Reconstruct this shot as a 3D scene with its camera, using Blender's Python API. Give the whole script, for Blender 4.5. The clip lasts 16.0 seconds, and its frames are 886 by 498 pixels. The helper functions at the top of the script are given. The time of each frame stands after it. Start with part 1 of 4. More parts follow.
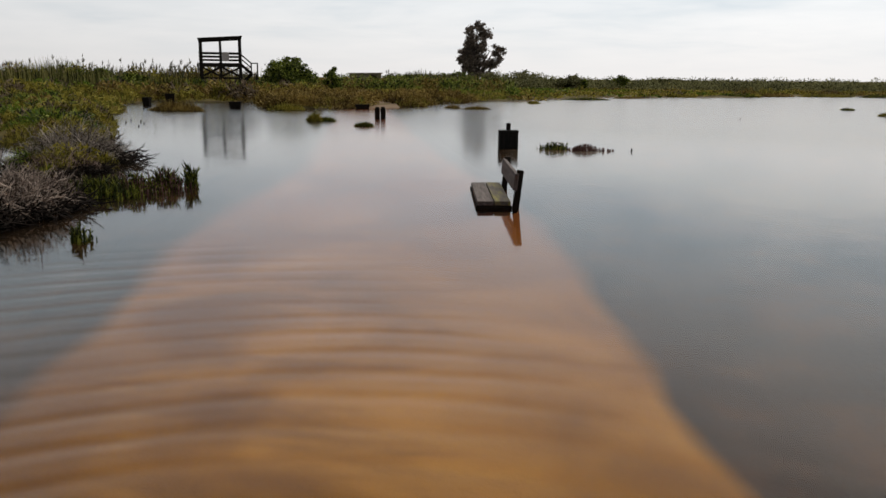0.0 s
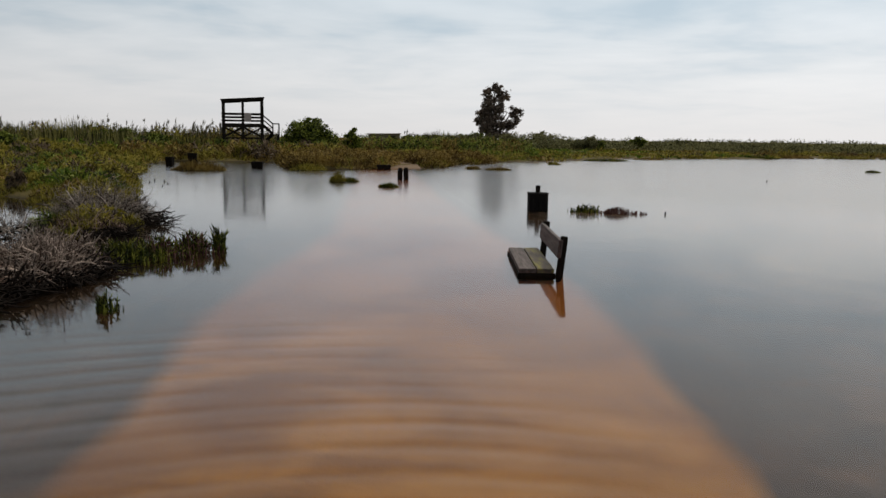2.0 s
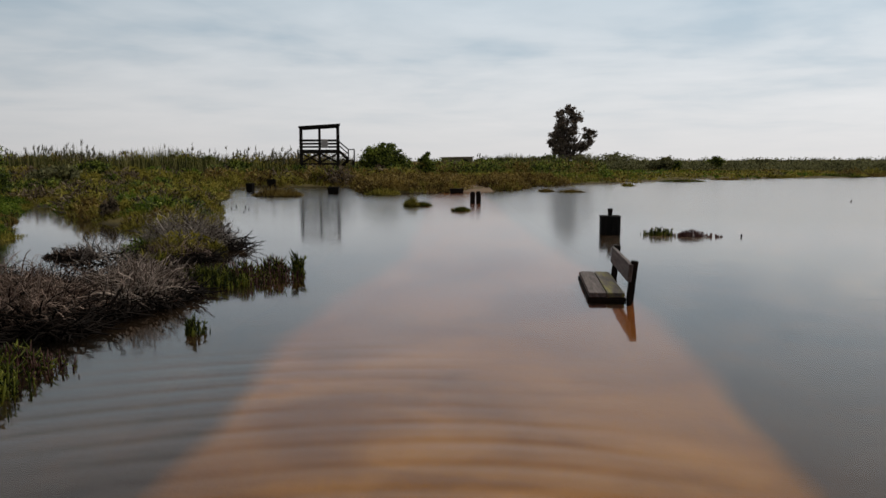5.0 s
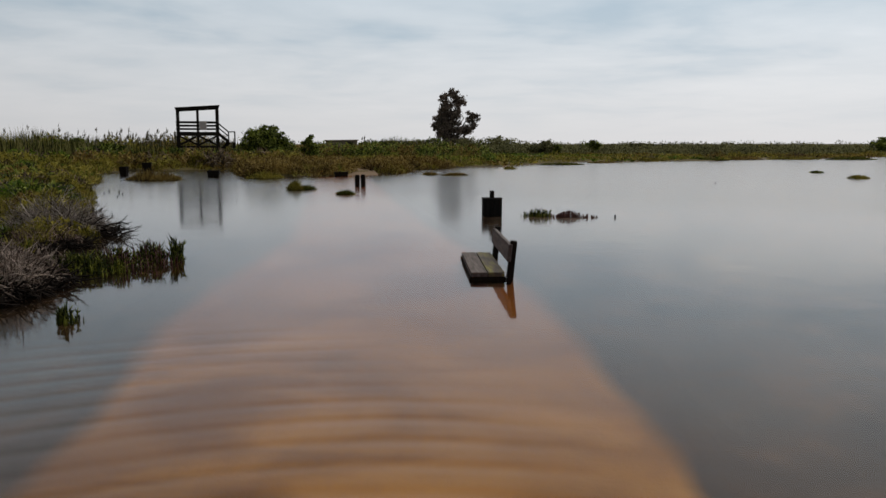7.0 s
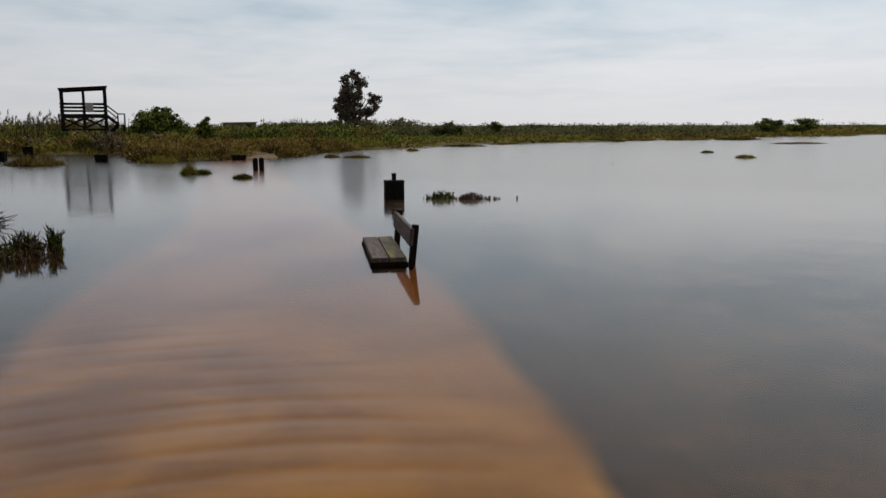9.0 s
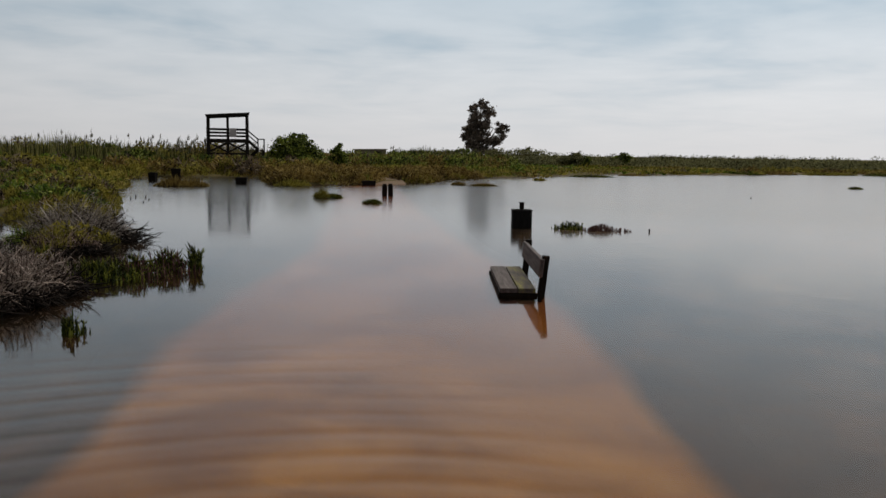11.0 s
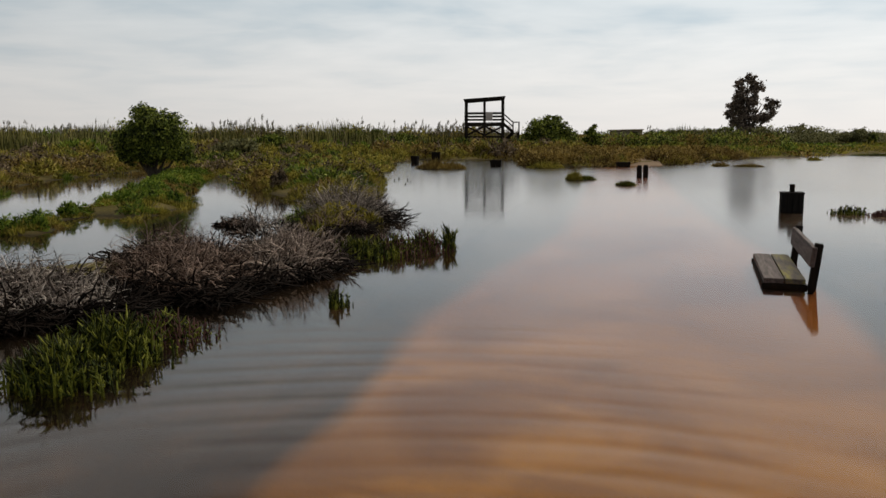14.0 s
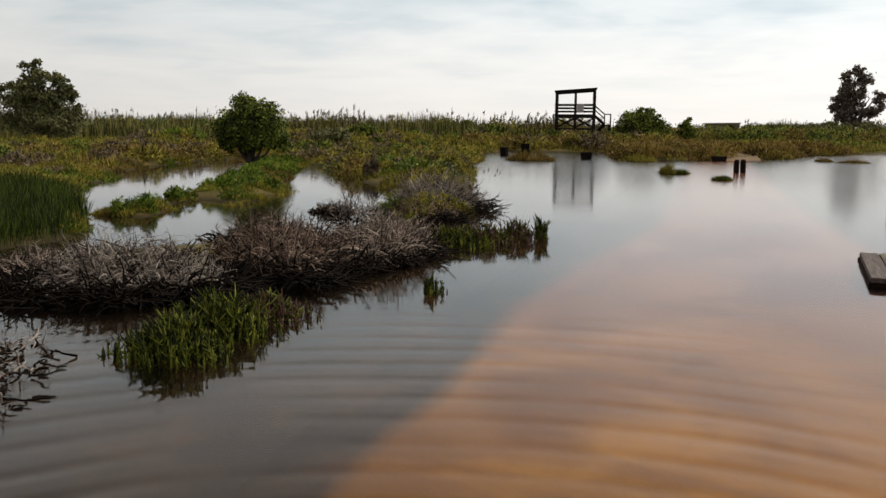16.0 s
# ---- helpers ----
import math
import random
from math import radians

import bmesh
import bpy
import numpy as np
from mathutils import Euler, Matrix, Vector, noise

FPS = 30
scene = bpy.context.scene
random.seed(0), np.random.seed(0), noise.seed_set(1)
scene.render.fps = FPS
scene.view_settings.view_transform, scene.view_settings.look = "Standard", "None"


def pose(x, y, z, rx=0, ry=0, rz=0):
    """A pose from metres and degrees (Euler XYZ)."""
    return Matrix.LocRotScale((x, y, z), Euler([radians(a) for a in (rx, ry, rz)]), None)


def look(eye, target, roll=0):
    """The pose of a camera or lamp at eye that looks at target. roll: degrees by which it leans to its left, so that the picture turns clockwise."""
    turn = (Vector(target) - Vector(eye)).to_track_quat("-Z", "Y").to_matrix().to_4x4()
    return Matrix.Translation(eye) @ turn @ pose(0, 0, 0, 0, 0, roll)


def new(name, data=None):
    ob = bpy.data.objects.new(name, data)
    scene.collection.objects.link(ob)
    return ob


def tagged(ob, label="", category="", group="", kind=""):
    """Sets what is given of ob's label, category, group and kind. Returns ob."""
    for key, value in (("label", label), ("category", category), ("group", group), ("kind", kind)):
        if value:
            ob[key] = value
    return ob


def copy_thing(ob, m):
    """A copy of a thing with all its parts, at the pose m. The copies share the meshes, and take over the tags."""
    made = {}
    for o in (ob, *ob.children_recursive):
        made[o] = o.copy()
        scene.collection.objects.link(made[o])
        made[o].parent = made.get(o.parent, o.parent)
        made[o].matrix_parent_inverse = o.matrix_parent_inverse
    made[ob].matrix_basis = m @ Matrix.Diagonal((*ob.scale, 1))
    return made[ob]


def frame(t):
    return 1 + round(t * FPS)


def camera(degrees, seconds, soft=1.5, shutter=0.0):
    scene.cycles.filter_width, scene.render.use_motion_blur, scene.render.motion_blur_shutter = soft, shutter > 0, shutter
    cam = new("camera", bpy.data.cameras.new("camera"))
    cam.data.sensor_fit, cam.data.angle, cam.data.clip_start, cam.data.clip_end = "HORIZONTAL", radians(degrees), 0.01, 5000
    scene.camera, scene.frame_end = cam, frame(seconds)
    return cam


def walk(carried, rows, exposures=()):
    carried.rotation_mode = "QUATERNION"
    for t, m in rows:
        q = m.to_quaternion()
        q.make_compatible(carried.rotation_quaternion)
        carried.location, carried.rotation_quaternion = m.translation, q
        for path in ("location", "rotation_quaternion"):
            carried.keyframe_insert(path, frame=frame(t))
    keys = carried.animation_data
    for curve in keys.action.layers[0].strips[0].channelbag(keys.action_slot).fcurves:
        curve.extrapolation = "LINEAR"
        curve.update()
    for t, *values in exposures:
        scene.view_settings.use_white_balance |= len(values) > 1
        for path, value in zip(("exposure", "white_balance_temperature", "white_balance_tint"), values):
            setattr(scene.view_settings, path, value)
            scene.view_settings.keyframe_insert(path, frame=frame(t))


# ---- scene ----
cam = camera(57.6, 16.0, 1.5)
PATH = [
    (0, (0.151, -0.266, 1.41), (0.132, 1.69, 0.995), 0.5),
    (0.5, (0.058, -0.227, 1.419), (0.125, 1.739, 1.056), 2.2),
    (1, (0.083, -0.005, 1.399), (0.137, 1.965, 1.056), 1.9),
    (1.5, (-0.006, 0.069, 1.412), (0.054, 2.043, 1.099), 0.2),
    (2, (-0.118, 0.16, 1.43), (-0.176, 2.141, 1.158), 0.7),
    (2.5, (-0.104, 0.198, 1.431), (-0.329, 2.169, 1.174), 0.0),
    (3, (-0.099, 0.067, 1.443), (-0.343, 2.036, 1.189), 0.4),
    (3.2, (-0.103, 0.052, 1.444), (-0.363, 2.019, 1.193), 0.2),
    (5.3, (-0.079, -0.082, 1.483), (-0.307, 1.893, 1.268), -0.4),
    (5.5, (-0.089, -0.164, 1.483), (-0.286, 1.814, 1.268), -0.2),
    (6, (-0.073, -0.181, 1.484), (-0.176, 1.806, 1.274), -0.2),
    (6.5, (-0.048, -0.154, 1.482), (-0.058, 1.834, 1.262), 0.2),
    (7, (-0.046, -0.13, 1.478), (-0.005, 1.852, 1.219), -0.0),
    (7.5, (-0.019, -0.093, 1.477), (0.12, 1.882, 1.193), -0.2),
    (8, (0.005, -0.051, 1.471), (0.241, 1.912, 1.168), -0.2),
    (8.2, (0.014, -0.046, 1.468), (0.294, 1.91, 1.16), -0.2),
    (10.3, (0.011, 0.418, 1.465), (0.197, 2.39, 1.194), 0.4),
    (10.5, (0.0, 0.38, 1.454), (0.139, 2.358, 1.191), 0.5),
    (11, (-0.048, 0.322, 1.452), (-0.074, 2.308, 1.218), 0.8),
    (11.5, (-0.042, 0.366, 1.442), (-0.46, 2.307, 1.203), 0.8),
    (12, (-0.027, 0.375, 1.446), (-0.538, 2.296, 1.226), 0.8),
    (12.5, (-0.021, 0.375, 1.458), (-0.615, 2.272, 1.237), 0.4),
    (13, (-0.027, 0.398, 1.454), (-0.665, 2.281, 1.233), 0.5),
    (13.5, (-0.022, 0.423, 1.458), (-0.661, 2.296, 1.168), -0.3),
    (14, (-0.033, 0.417, 1.448), (-0.667, 2.293, 1.167), -0.3),
    (14.5, (-0.048, 0.399, 1.448), (-0.72, 2.264, 1.184), -0.4),
    (15, (-0.059, 0.397, 1.452), (-0.75, 2.255, 1.185), -0.5),
    (15.5, (-0.088, 0.418, 1.442), (-0.865, 2.238, 1.156), 0.5),
    (16, (-0.078, 0.31, 1.436), (-0.907, 2.105, 1.134), 0.3),
]
walk(cam, [(t, look(eye, target, roll)) for t, eye, target, roll in PATH],
     exposures=[(0.0, 0.19, 6650, 10), (0.5, 0.13, 6650, 10), (1.0, 0.08, 6600, 10), (2.0, 0.04, 6600, 10), (3.0, 0.0, 6550, 10), (5.5, -0.08, 6550, 10), (8.0, -0.12, 6450, 10),
                (11.0, -0.16, 6500, 10), (11.5, -0.22, 6650, 10), (11.8, -0.02, 6750, 11), (12.5, -0.02, 6850, 11), (13.3, 0.09, 6850, 10), (15.0, 0.19, 6850, 10), (15.5, 0.25, 6900, 10), (16.0, 0.43, 6950, 10)])

# ---- world, sun, exposure ----
scene.view_settings.exposure = 0.0
world = bpy.data.worlds.new("world")
scene.world = world
world.use_nodes = True


def wire(tree, kind, **values):
    """A node with its settings; inputs by name with underscores for spaces, links given as sockets."""
    n = tree.nodes.new(kind)
    for key, value in values.items():
        sock = n.inputs[int(key[1:])] if key[0] == "i" and key[1:].isdigit() else n.inputs.get(key.replace("_", " "))
        if isinstance(value, bpy.types.NodeSocket):
            tree.links.new(value, sock)
        else:
            sock.default_value = value
    return n


def ramp(tree, fac, stops):
    n = tree.nodes.new("ShaderNodeValToRGB")
    tree.links.new(fac, n.inputs[0])
    els = n.color_ramp.elements
    while len(els) < len(stops):
        els.new(0.5)
    for e, (p, c) in zip(els, stops):
        e.position, e.color = p, (*c, 1)
    return n.outputs[0]


def maths(tree, op, a, b=0.0, c=0.0):
    n = tree.nodes.new("ShaderNodeMath")
    n.operation = op
    for sock, v in zip(n.inputs, (a, b, c)):
        if isinstance(v, bpy.types.NodeSocket):
            tree.links.new(v, sock)
        else:
            sock.default_value = v
    return n.outputs[0]


def mixed(tree, fac, a, b, blend="MIX"):
    n = tree.nodes.new("ShaderNodeMix")
    n.data_type, n.blend_type = "RGBA", blend
    for sock, v in ((n.inputs[0], fac), (n.inputs[6], a), (n.inputs[7], b)):
        if isinstance(v, bpy.types.NodeSocket):
            tree.links.new(v, sock)
        else:
            sock.default_value = v if isinstance(v, float) else (*v, 1)
    return n.outputs[2]


SUN_TURN, SUN_UP = 25.0, 56.0   # degrees to the right of ahead, and above the horizon
wt = world.node_tree
wt.nodes.clear()
sky = wt.nodes.new("ShaderNodeTexSky")
sky.sky_type, sky.sun_disc = "NISHITA", False
sky.sun_elevation, sky.sun_rotation = radians(SUN_UP), radians(SUN_TURN)
coord = wt.nodes.new("ShaderNodeTexCoord")
way = wire(wt, "ShaderNodeSeparateXYZ", Vector=coord.outputs["Generated"])
up = maths(wt, "MAXIMUM", way.outputs[2], 0.0)
# a flat cloud deck, seen in perspective
deck = maths(wt, "ADD", up, 0.10)
flat = wire(wt, "ShaderNodeCombineXYZ", X=maths(wt, "DIVIDE", way.outputs[0], deck), Y=maths(wt, "DIVIDE", way.outputs[1], deck))
broad = wire(wt, "ShaderNodeTexNoise", Vector=flat.outputs[0], Scale=0.55, Detail=5.0, Roughness=0.55, Distortion=0.5)
fine = wire(wt, "ShaderNodeTexNoise", Vector=flat.outputs[0], Scale=1.9, Detail=4.0, Roughness=0.5, Distortion=0.3)
cloud = maths(wt, "ADD", maths(wt, "MULTIPLY", broad.outputs[0], 0.7), maths(wt, "MULTIPLY", fine.outputs[0], 0.3))
low = ramp(wt, up, [(0.0, (0.74, 0.735, 0.745)), (0.07, (0.74, 0.757, 0.78)), (0.19, (0.61, 0.69, 0.755)), (0.33, (0.69, 0.70, 0.71)), (0.6, (0.40, 0.392, 0.385))])
puffs = ramp(wt, cloud, [(0.38, (0.72, 0.81, 0.87)), (0.50, (0.97, 0.99, 1.0)), (0.62, (1.12, 1.11, 1.10))])
thick = maths(wt, "MULTIPLY", maths(wt, "MINIMUM", maths(wt, "MULTIPLY", up, 8.0), 1.0), 0.85)
overcast = mixed(wt, 1.0, low, mixed(wt, thick, (1, 1, 1), puffs), "MULTIPLY")
# brighter towards the veiled sun, duller behind
ahead = maths(wt, "MULTIPLY_ADD", way.outputs[1], 0.32, 0.71)
ahead = maths(wt, "MULTIPLY_ADD", way.outputs[0], 0.24, ahead)
overcast = mixed(wt, 1.0, overcast, ahead, "MULTIPLY")
veil = wire(wt, "ShaderNodeBackground", Color=overcast, Strength=1.0)
clear = wire(wt, "ShaderNodeBackground", Color=sky.outputs[0], Strength=0.05)
both = wire(wt, "ShaderNodeMixShader", i0=0.94, i1=clear.outputs[0], i2=veil.outputs[0])
wire(wt, "ShaderNodeOutputWorld", Surface=both.outputs[0])

sun = new("sun", bpy.data.lights.new("sun", "SUN"))
sun.data.energy, sun.data.angle, sun.data.color = 1.5, radians(36), (1.0, 0.91, 0.78)
sun.matrix_world = pose(0, 0, 30, 90 - SUN_UP, 0, 180 - SUN_TURN)

# ---- materials ----


def surface(name, stops, scale=3.0, rough=0.85, bump=0.0, stretch=(1, 1, 1), fine_scale=40.0, metal=0.0, spread=0.0, spec=0.3, through_light=0.0):
    """A procedural surface: colours at two scales, a little relief, and some change from piece to piece."""
    m = bpy.data.materials.new(name)
    m.use_nodes = True
    t = m.node_tree
    t.nodes.clear()
    co = wire(t, "ShaderNodeTexCoord")
    mp = wire(t, "ShaderNodeMapping", Vector=co.outputs["Object"], Scale=stretch)
    big = wire(t, "ShaderNodeTexNoise", Vector=mp.outputs[0], Scale=scale, Detail=5.0, Roughness=0.6)
    small = wire(t, "ShaderNodeTexNoise", Vector=mp.outputs[0], Scale=fine_scale, Detail=3.0, Roughness=0.6)
    fac = maths(t, "ADD", maths(t, "MULTIPLY", big.outputs[0], 0.7), maths(t, "MULTIPLY", small.outputs[0], 0.3))
    if spread:
        geo = wire(t, "ShaderNodeNewGeometry")
        fac = maths(t, "MULTIPLY_ADD", maths(t, "SUBTRACT", geo.outputs["Random Per Island"], 0.5), spread, fac)
    col = ramp(t, fac, stops)
    bsdf = wire(t, "ShaderNodeBsdfPrincipled", Base_Color=col, Roughness=rough, Metallic=metal, Specular_IOR_Level=spec)
    if bump:
        b = wire(t, "ShaderNodeBump", Height=small.outputs[0], Strength=1.0, Distance=bump)
        t.links.new(b.outputs[0], bsdf.inputs["Normal"])
    out = bsdf.outputs[0]
    if through_light:
        tl = wire(t, "ShaderNodeBsdfTranslucent", Color=col)
        out = wire(t, "ShaderNodeMixShader", i0=through_light, i1=out, i2=tl.outputs[0]).outputs[0]
    wire(t, "ShaderNodeOutputMaterial", Surface=out)
    return m


WOOD_OLD = surface("weathered_wood", [(0.3, (0.03, 0.022, 0.02)), (0.5, (0.105, 0.08, 0.075)), (0.7, (0.20, 0.165, 0.15))], 4, 0.7, 0.002, (8, 0.6, 8), 30)
WOOD_MOSS = surface("mossy_wood", [(0.34, (0.035, 0.028, 0.024)), (0.48, (0.11, 0.09, 0.075)), (0.56, (0.17, 0.15, 0.06)), (0.64, (0.27, 0.25, 0.05))], 1.6, 0.75, 0.002, (7, 0.8, 8), 30)
WOOD_DARK = surface("wet_dark_wood", [(0.3, (0.005, 0.004, 0.003)), (0.7, (0.022, 0.016, 0.012))], 5, 0.85, 0.002, (6, 6, 0.8), 30, spec=0.12)
BIN_DARK = surface("dark_bin_boards", [(0.3, (0.008, 0.008, 0.008)), (0.7, (0.022, 0.02, 0.018))], 5, 0.85, 0.002, (6, 6, 1), 30, spec=0.12)
TOWER_WOOD = surface("tarred_timber", [(0.3, (0.012, 0.010, 0.009)), (0.7, (0.035, 0.029, 0.025))], 3, 0.9, 0.003, (4, 4, 0.7), 20, spec=0.1)
# near-black colour puts the shade inside dead shrubs into their twigs
SHADE_TWIG = surface("shaded_inner_twigs", [(0.3, (0.0036, 0.0024, 0.0018)), (0.7, (0.018, 0.012, 0.009))], 4, 0.8, spread=0.3, spec=0.1)
SIGN_PALE = surface("pale_board", [(0.3, (0.42, 0.38, 0.38)), (0.7, (0.55, 0.5, 0.5))], 3, 0.6)
STEM = surface("bark", [(0.3, (0.04, 0.032, 0.025)), (0.7, (0.12, 0.10, 0.08))], 6, 0.9, 0.004, (3, 3, 0.7), 25)
TWIG = surface("dead_twigs", [(0.25, (0.02, 0.012, 0.0088)), (0.5, (0.199, 0.147, 0.119)), (0.75, (0.672, 0.552, 0.468))], 2.5, 0.9, spread=0.6)
TWIG_PALE = surface("pale_dead_twigs", [(0.25, (0.027, 0.0186, 0.0156)), (0.5, (0.222, 0.18, 0.156)), (0.75, (0.612, 0.54, 0.477))], 2.5, 0.9, spread=0.6)
TWIG_BROWN = surface("brown_dead_twigs", [(0.25, (0.009, 0.0042, 0.0027)), (0.5, (0.145, 0.092, 0.068)), (0.75, (0.44, 0.325, 0.26))], 2.5, 0.9, spread=0.6)
GRASS = surface("fresh_grass", [(0.3, (0.014, 0.026, 0.003)), (0.5, (0.105, 0.185, 0.016)), (0.68, (0.29, 0.36, 0.045))], 1.1, 0.75, spread=0.42, through_light=0.25)
OLIVE = surface("olive_scrub", [(0.28, (0.028, 0.0245, 0.0042)), (0.47, (0.209, 0.187, 0.0252)), (0.66, (0.468, 0.396, 0.072))], 1.1, 0.8, spread=0.42, through_light=0.2)
RUST = surface("rusty_marsh_plants", [(0.28, (0.0245, 0.0147, 0.0042)), (0.48, (0.2, 0.132, 0.032)), (0.66, (0.418, 0.304, 0.0855))], 1.1, 0.8, spread=0.42, through_light=0.2)
REED = surface("reed_green", [(0.28, (0.0158, 0.0192, 0.0042)), (0.5, (0.0988, 0.104, 0.0234)), (0.68, (0.32, 0.288, 0.096))], 0.15, 0.8, spread=0.5, through_light=0.2)
GRASS_DARK = surface("tall_grass_blades", [(0.3, (0.004, 0.009, 0.001)), (0.5, (0.025, 0.048, 0.004)), (0.7, (0.11, 0.145, 0.02))], 0.8, 0.75, spread=0.5, through_light=0.25)
DRY = surface("dry_scrub", [(0.3, (0.0175, 0.0119, 0.0077)), (0.5, (0.147, 0.105, 0.0665)), (0.7, (0.342, 0.261, 0.171))], 1.0, 0.9, spread=0.5)
PLUME = surface("reed_plume", [(0.3, (0.10, 0.09, 0.06)), (0.7, (0.27, 0.25, 0.18))], 0.3, 0.9, spread=0.4, through_light=0.2)
LEAF = surface("bush_leaf", [(0.3, (0.00875, 0.0158, 0.00245)), (0.5, (0.085, 0.123, 0.017)), (0.7, (0.362, 0.413, 0.0688))], 0.8, 0.7, spread=0.5, through_light=0.25)
LEAF_GREY = surface("tamarisk_leaf", [(0.3, (0.026, 0.032, 0.010)), (0.7, (0.34, 0.33, 0.15))], 0.5, 0.8, spread=0.5, through_light=0.2)
LEAF_TREE = surface("gum_leaf", [(0.3, (0.0405, 0.0306, 0.0248)), (0.7, (0.38, 0.304, 0.247))], 0.3, 0.75, spread=0.5, through_light=0.15)
GLASS_GREEN = surface("glasswort_green", [(0.25, (0.008, 0.011, 0.0015)), (0.5, (0.055, 0.075, 0.006)), (0.75, (0.28, 0.29, 0.035))], 3, 0.6, spread=0.5, through_light=0.2)
GLASS_RED = surface("glasswort_red", [(0.25, (0.04, 0.014, 0.014)), (0.5, (0.13, 0.055, 0.05)), (0.75, (0.26, 0.14, 0.11))], 3, 0.6, spread=0.4, through_light=0.15)
HUT_ROOF = surface("hut_roof", [(0.3, (0.30, 0.24, 0.18)), (0.7, (0.44, 0.37, 0.29))], 1.2, 0.9)
HUT_WALL = surface("hut_wall", [(0.3, (0.16, 0.13, 0.09)), (0.7, (0.28, 0.23, 0.17))], 1.5, 0.9)


def mud_colour(t, co, xyz, big, mid):
    """Dark mud, paler and greyer in the open pool."""
    mud = ramp(t, mid.outputs[0], [(0.3, (0.005, 0.004, 0.003)), (0.52, (0.012, 0.008, 0.005)), (0.70, (0.03, 0.017, 0.008))])
    silt = ramp(t, mid.outputs[0], [(0.3, (0.036, 0.034, 0.033)), (0.52, (0.07, 0.058, 0.052)), (0.70, (0.13, 0.09, 0.072))])
    beside = maths(t, "MULTIPLY_ADD", xyz.outputs[1], 0.1175, maths(t, "ADD", xyz.outputs[0], maths(t, "MULTIPLY", big.outputs[0], 1.2)))
    beside = maths(t, "MINIMUM", maths(t, "MAXIMUM", maths(t, "MULTIPLY_ADD", beside, 0.65, 1.75), 0.0), 1.0)
    mud = mixed(t, beside, mud, ramp(t, mid.outputs[0], [(0.3, (0.011, 0.006, 0.003)), (0.52, (0.025, 0.013, 0.005)), (0.70, (0.05, 0.025, 0.008))]))
    # paler from y 5 to 10: the far water's brightness put into the bed
    far_pale = ramp(t, mid.outputs[0], [(0.3, (0.12, 0.108, 0.10)), (0.52, (0.18, 0.155, 0.14)), (0.70, (0.25, 0.20, 0.17))])
    silt = mixed(t, maths(t, "MINIMUM", maths(t, "MAXIMUM", maths(t, "MULTIPLY_ADD", xyz.outputs[1], 0.2, -1.0), 0.0), 1.0), silt, far_pale)
    pool = maths(t, "MINIMUM", maths(t, "MAXIMUM", maths(t, "MULTIPLY_ADD", maths(t, "MULTIPLY_ADD", big.outputs[0], 3.0, xyz.outputs[0]), 0.34, -0.85), 0.0), 1.0)
    return mixed(t, pool, mud, silt)


def ground_material():
    """Mud under the water, dark soil and low growth on the land."""
    m = bpy.data.materials.new("marsh_ground")
    m.use_nodes = True
    t = m.node_tree
    t.nodes.clear()
    co = wire(t, "ShaderNodeTexCoord")
    xyz = wire(t, "ShaderNodeSeparateXYZ", Vector=co.outputs["Object"])
    big = wire(t, "ShaderNodeTexNoise", Vector=co.outputs["Object"], Scale=0.35, Detail=6.0, Roughness=0.6)
    mid = wire(t, "ShaderNodeTexNoise", Vector=co.outputs["Object"], Scale=1.6, Detail=5.0, Roughness=0.6)
    small = wire(t, "ShaderNodeTexNoise", Vector=co.outputs["Object"], Scale=22.0, Detail=4.0)
    mud = mud_colour(t, co, xyz, big, mid)
    soil = ramp(t, maths(t, "ADD", maths(t, "MULTIPLY", big.outputs[0], 0.6), maths(t, "MULTIPLY", small.outputs[0], 0.4)),
                [(0.32, (0.04, 0.035, 0.010)), (0.5, (0.11, 0.09, 0.024)), (0.68, (0.18, 0.13, 0.04))])
    height = maths(t, "MULTIPLY_ADD", xyz.outputs[2], 12.0, 0.2)
    col = mixed(t, maths(t, "MINIMUM", maths(t, "MAXIMUM", height, 0.0), 1.0), mud, soil)
    b = wire(t, "ShaderNodeBump", Height=small.outputs[0], Strength=1.0, Distance=0.01)
    bsdf = wire(t, "ShaderNodeBsdfPrincipled", Base_Color=col, Roughness=0.9, Normal=b.outputs[0], Specular_IOR_Level=0.2)
    wire(t, "ShaderNodeOutputMaterial", Surface=bsdf.outputs[0])
    return m


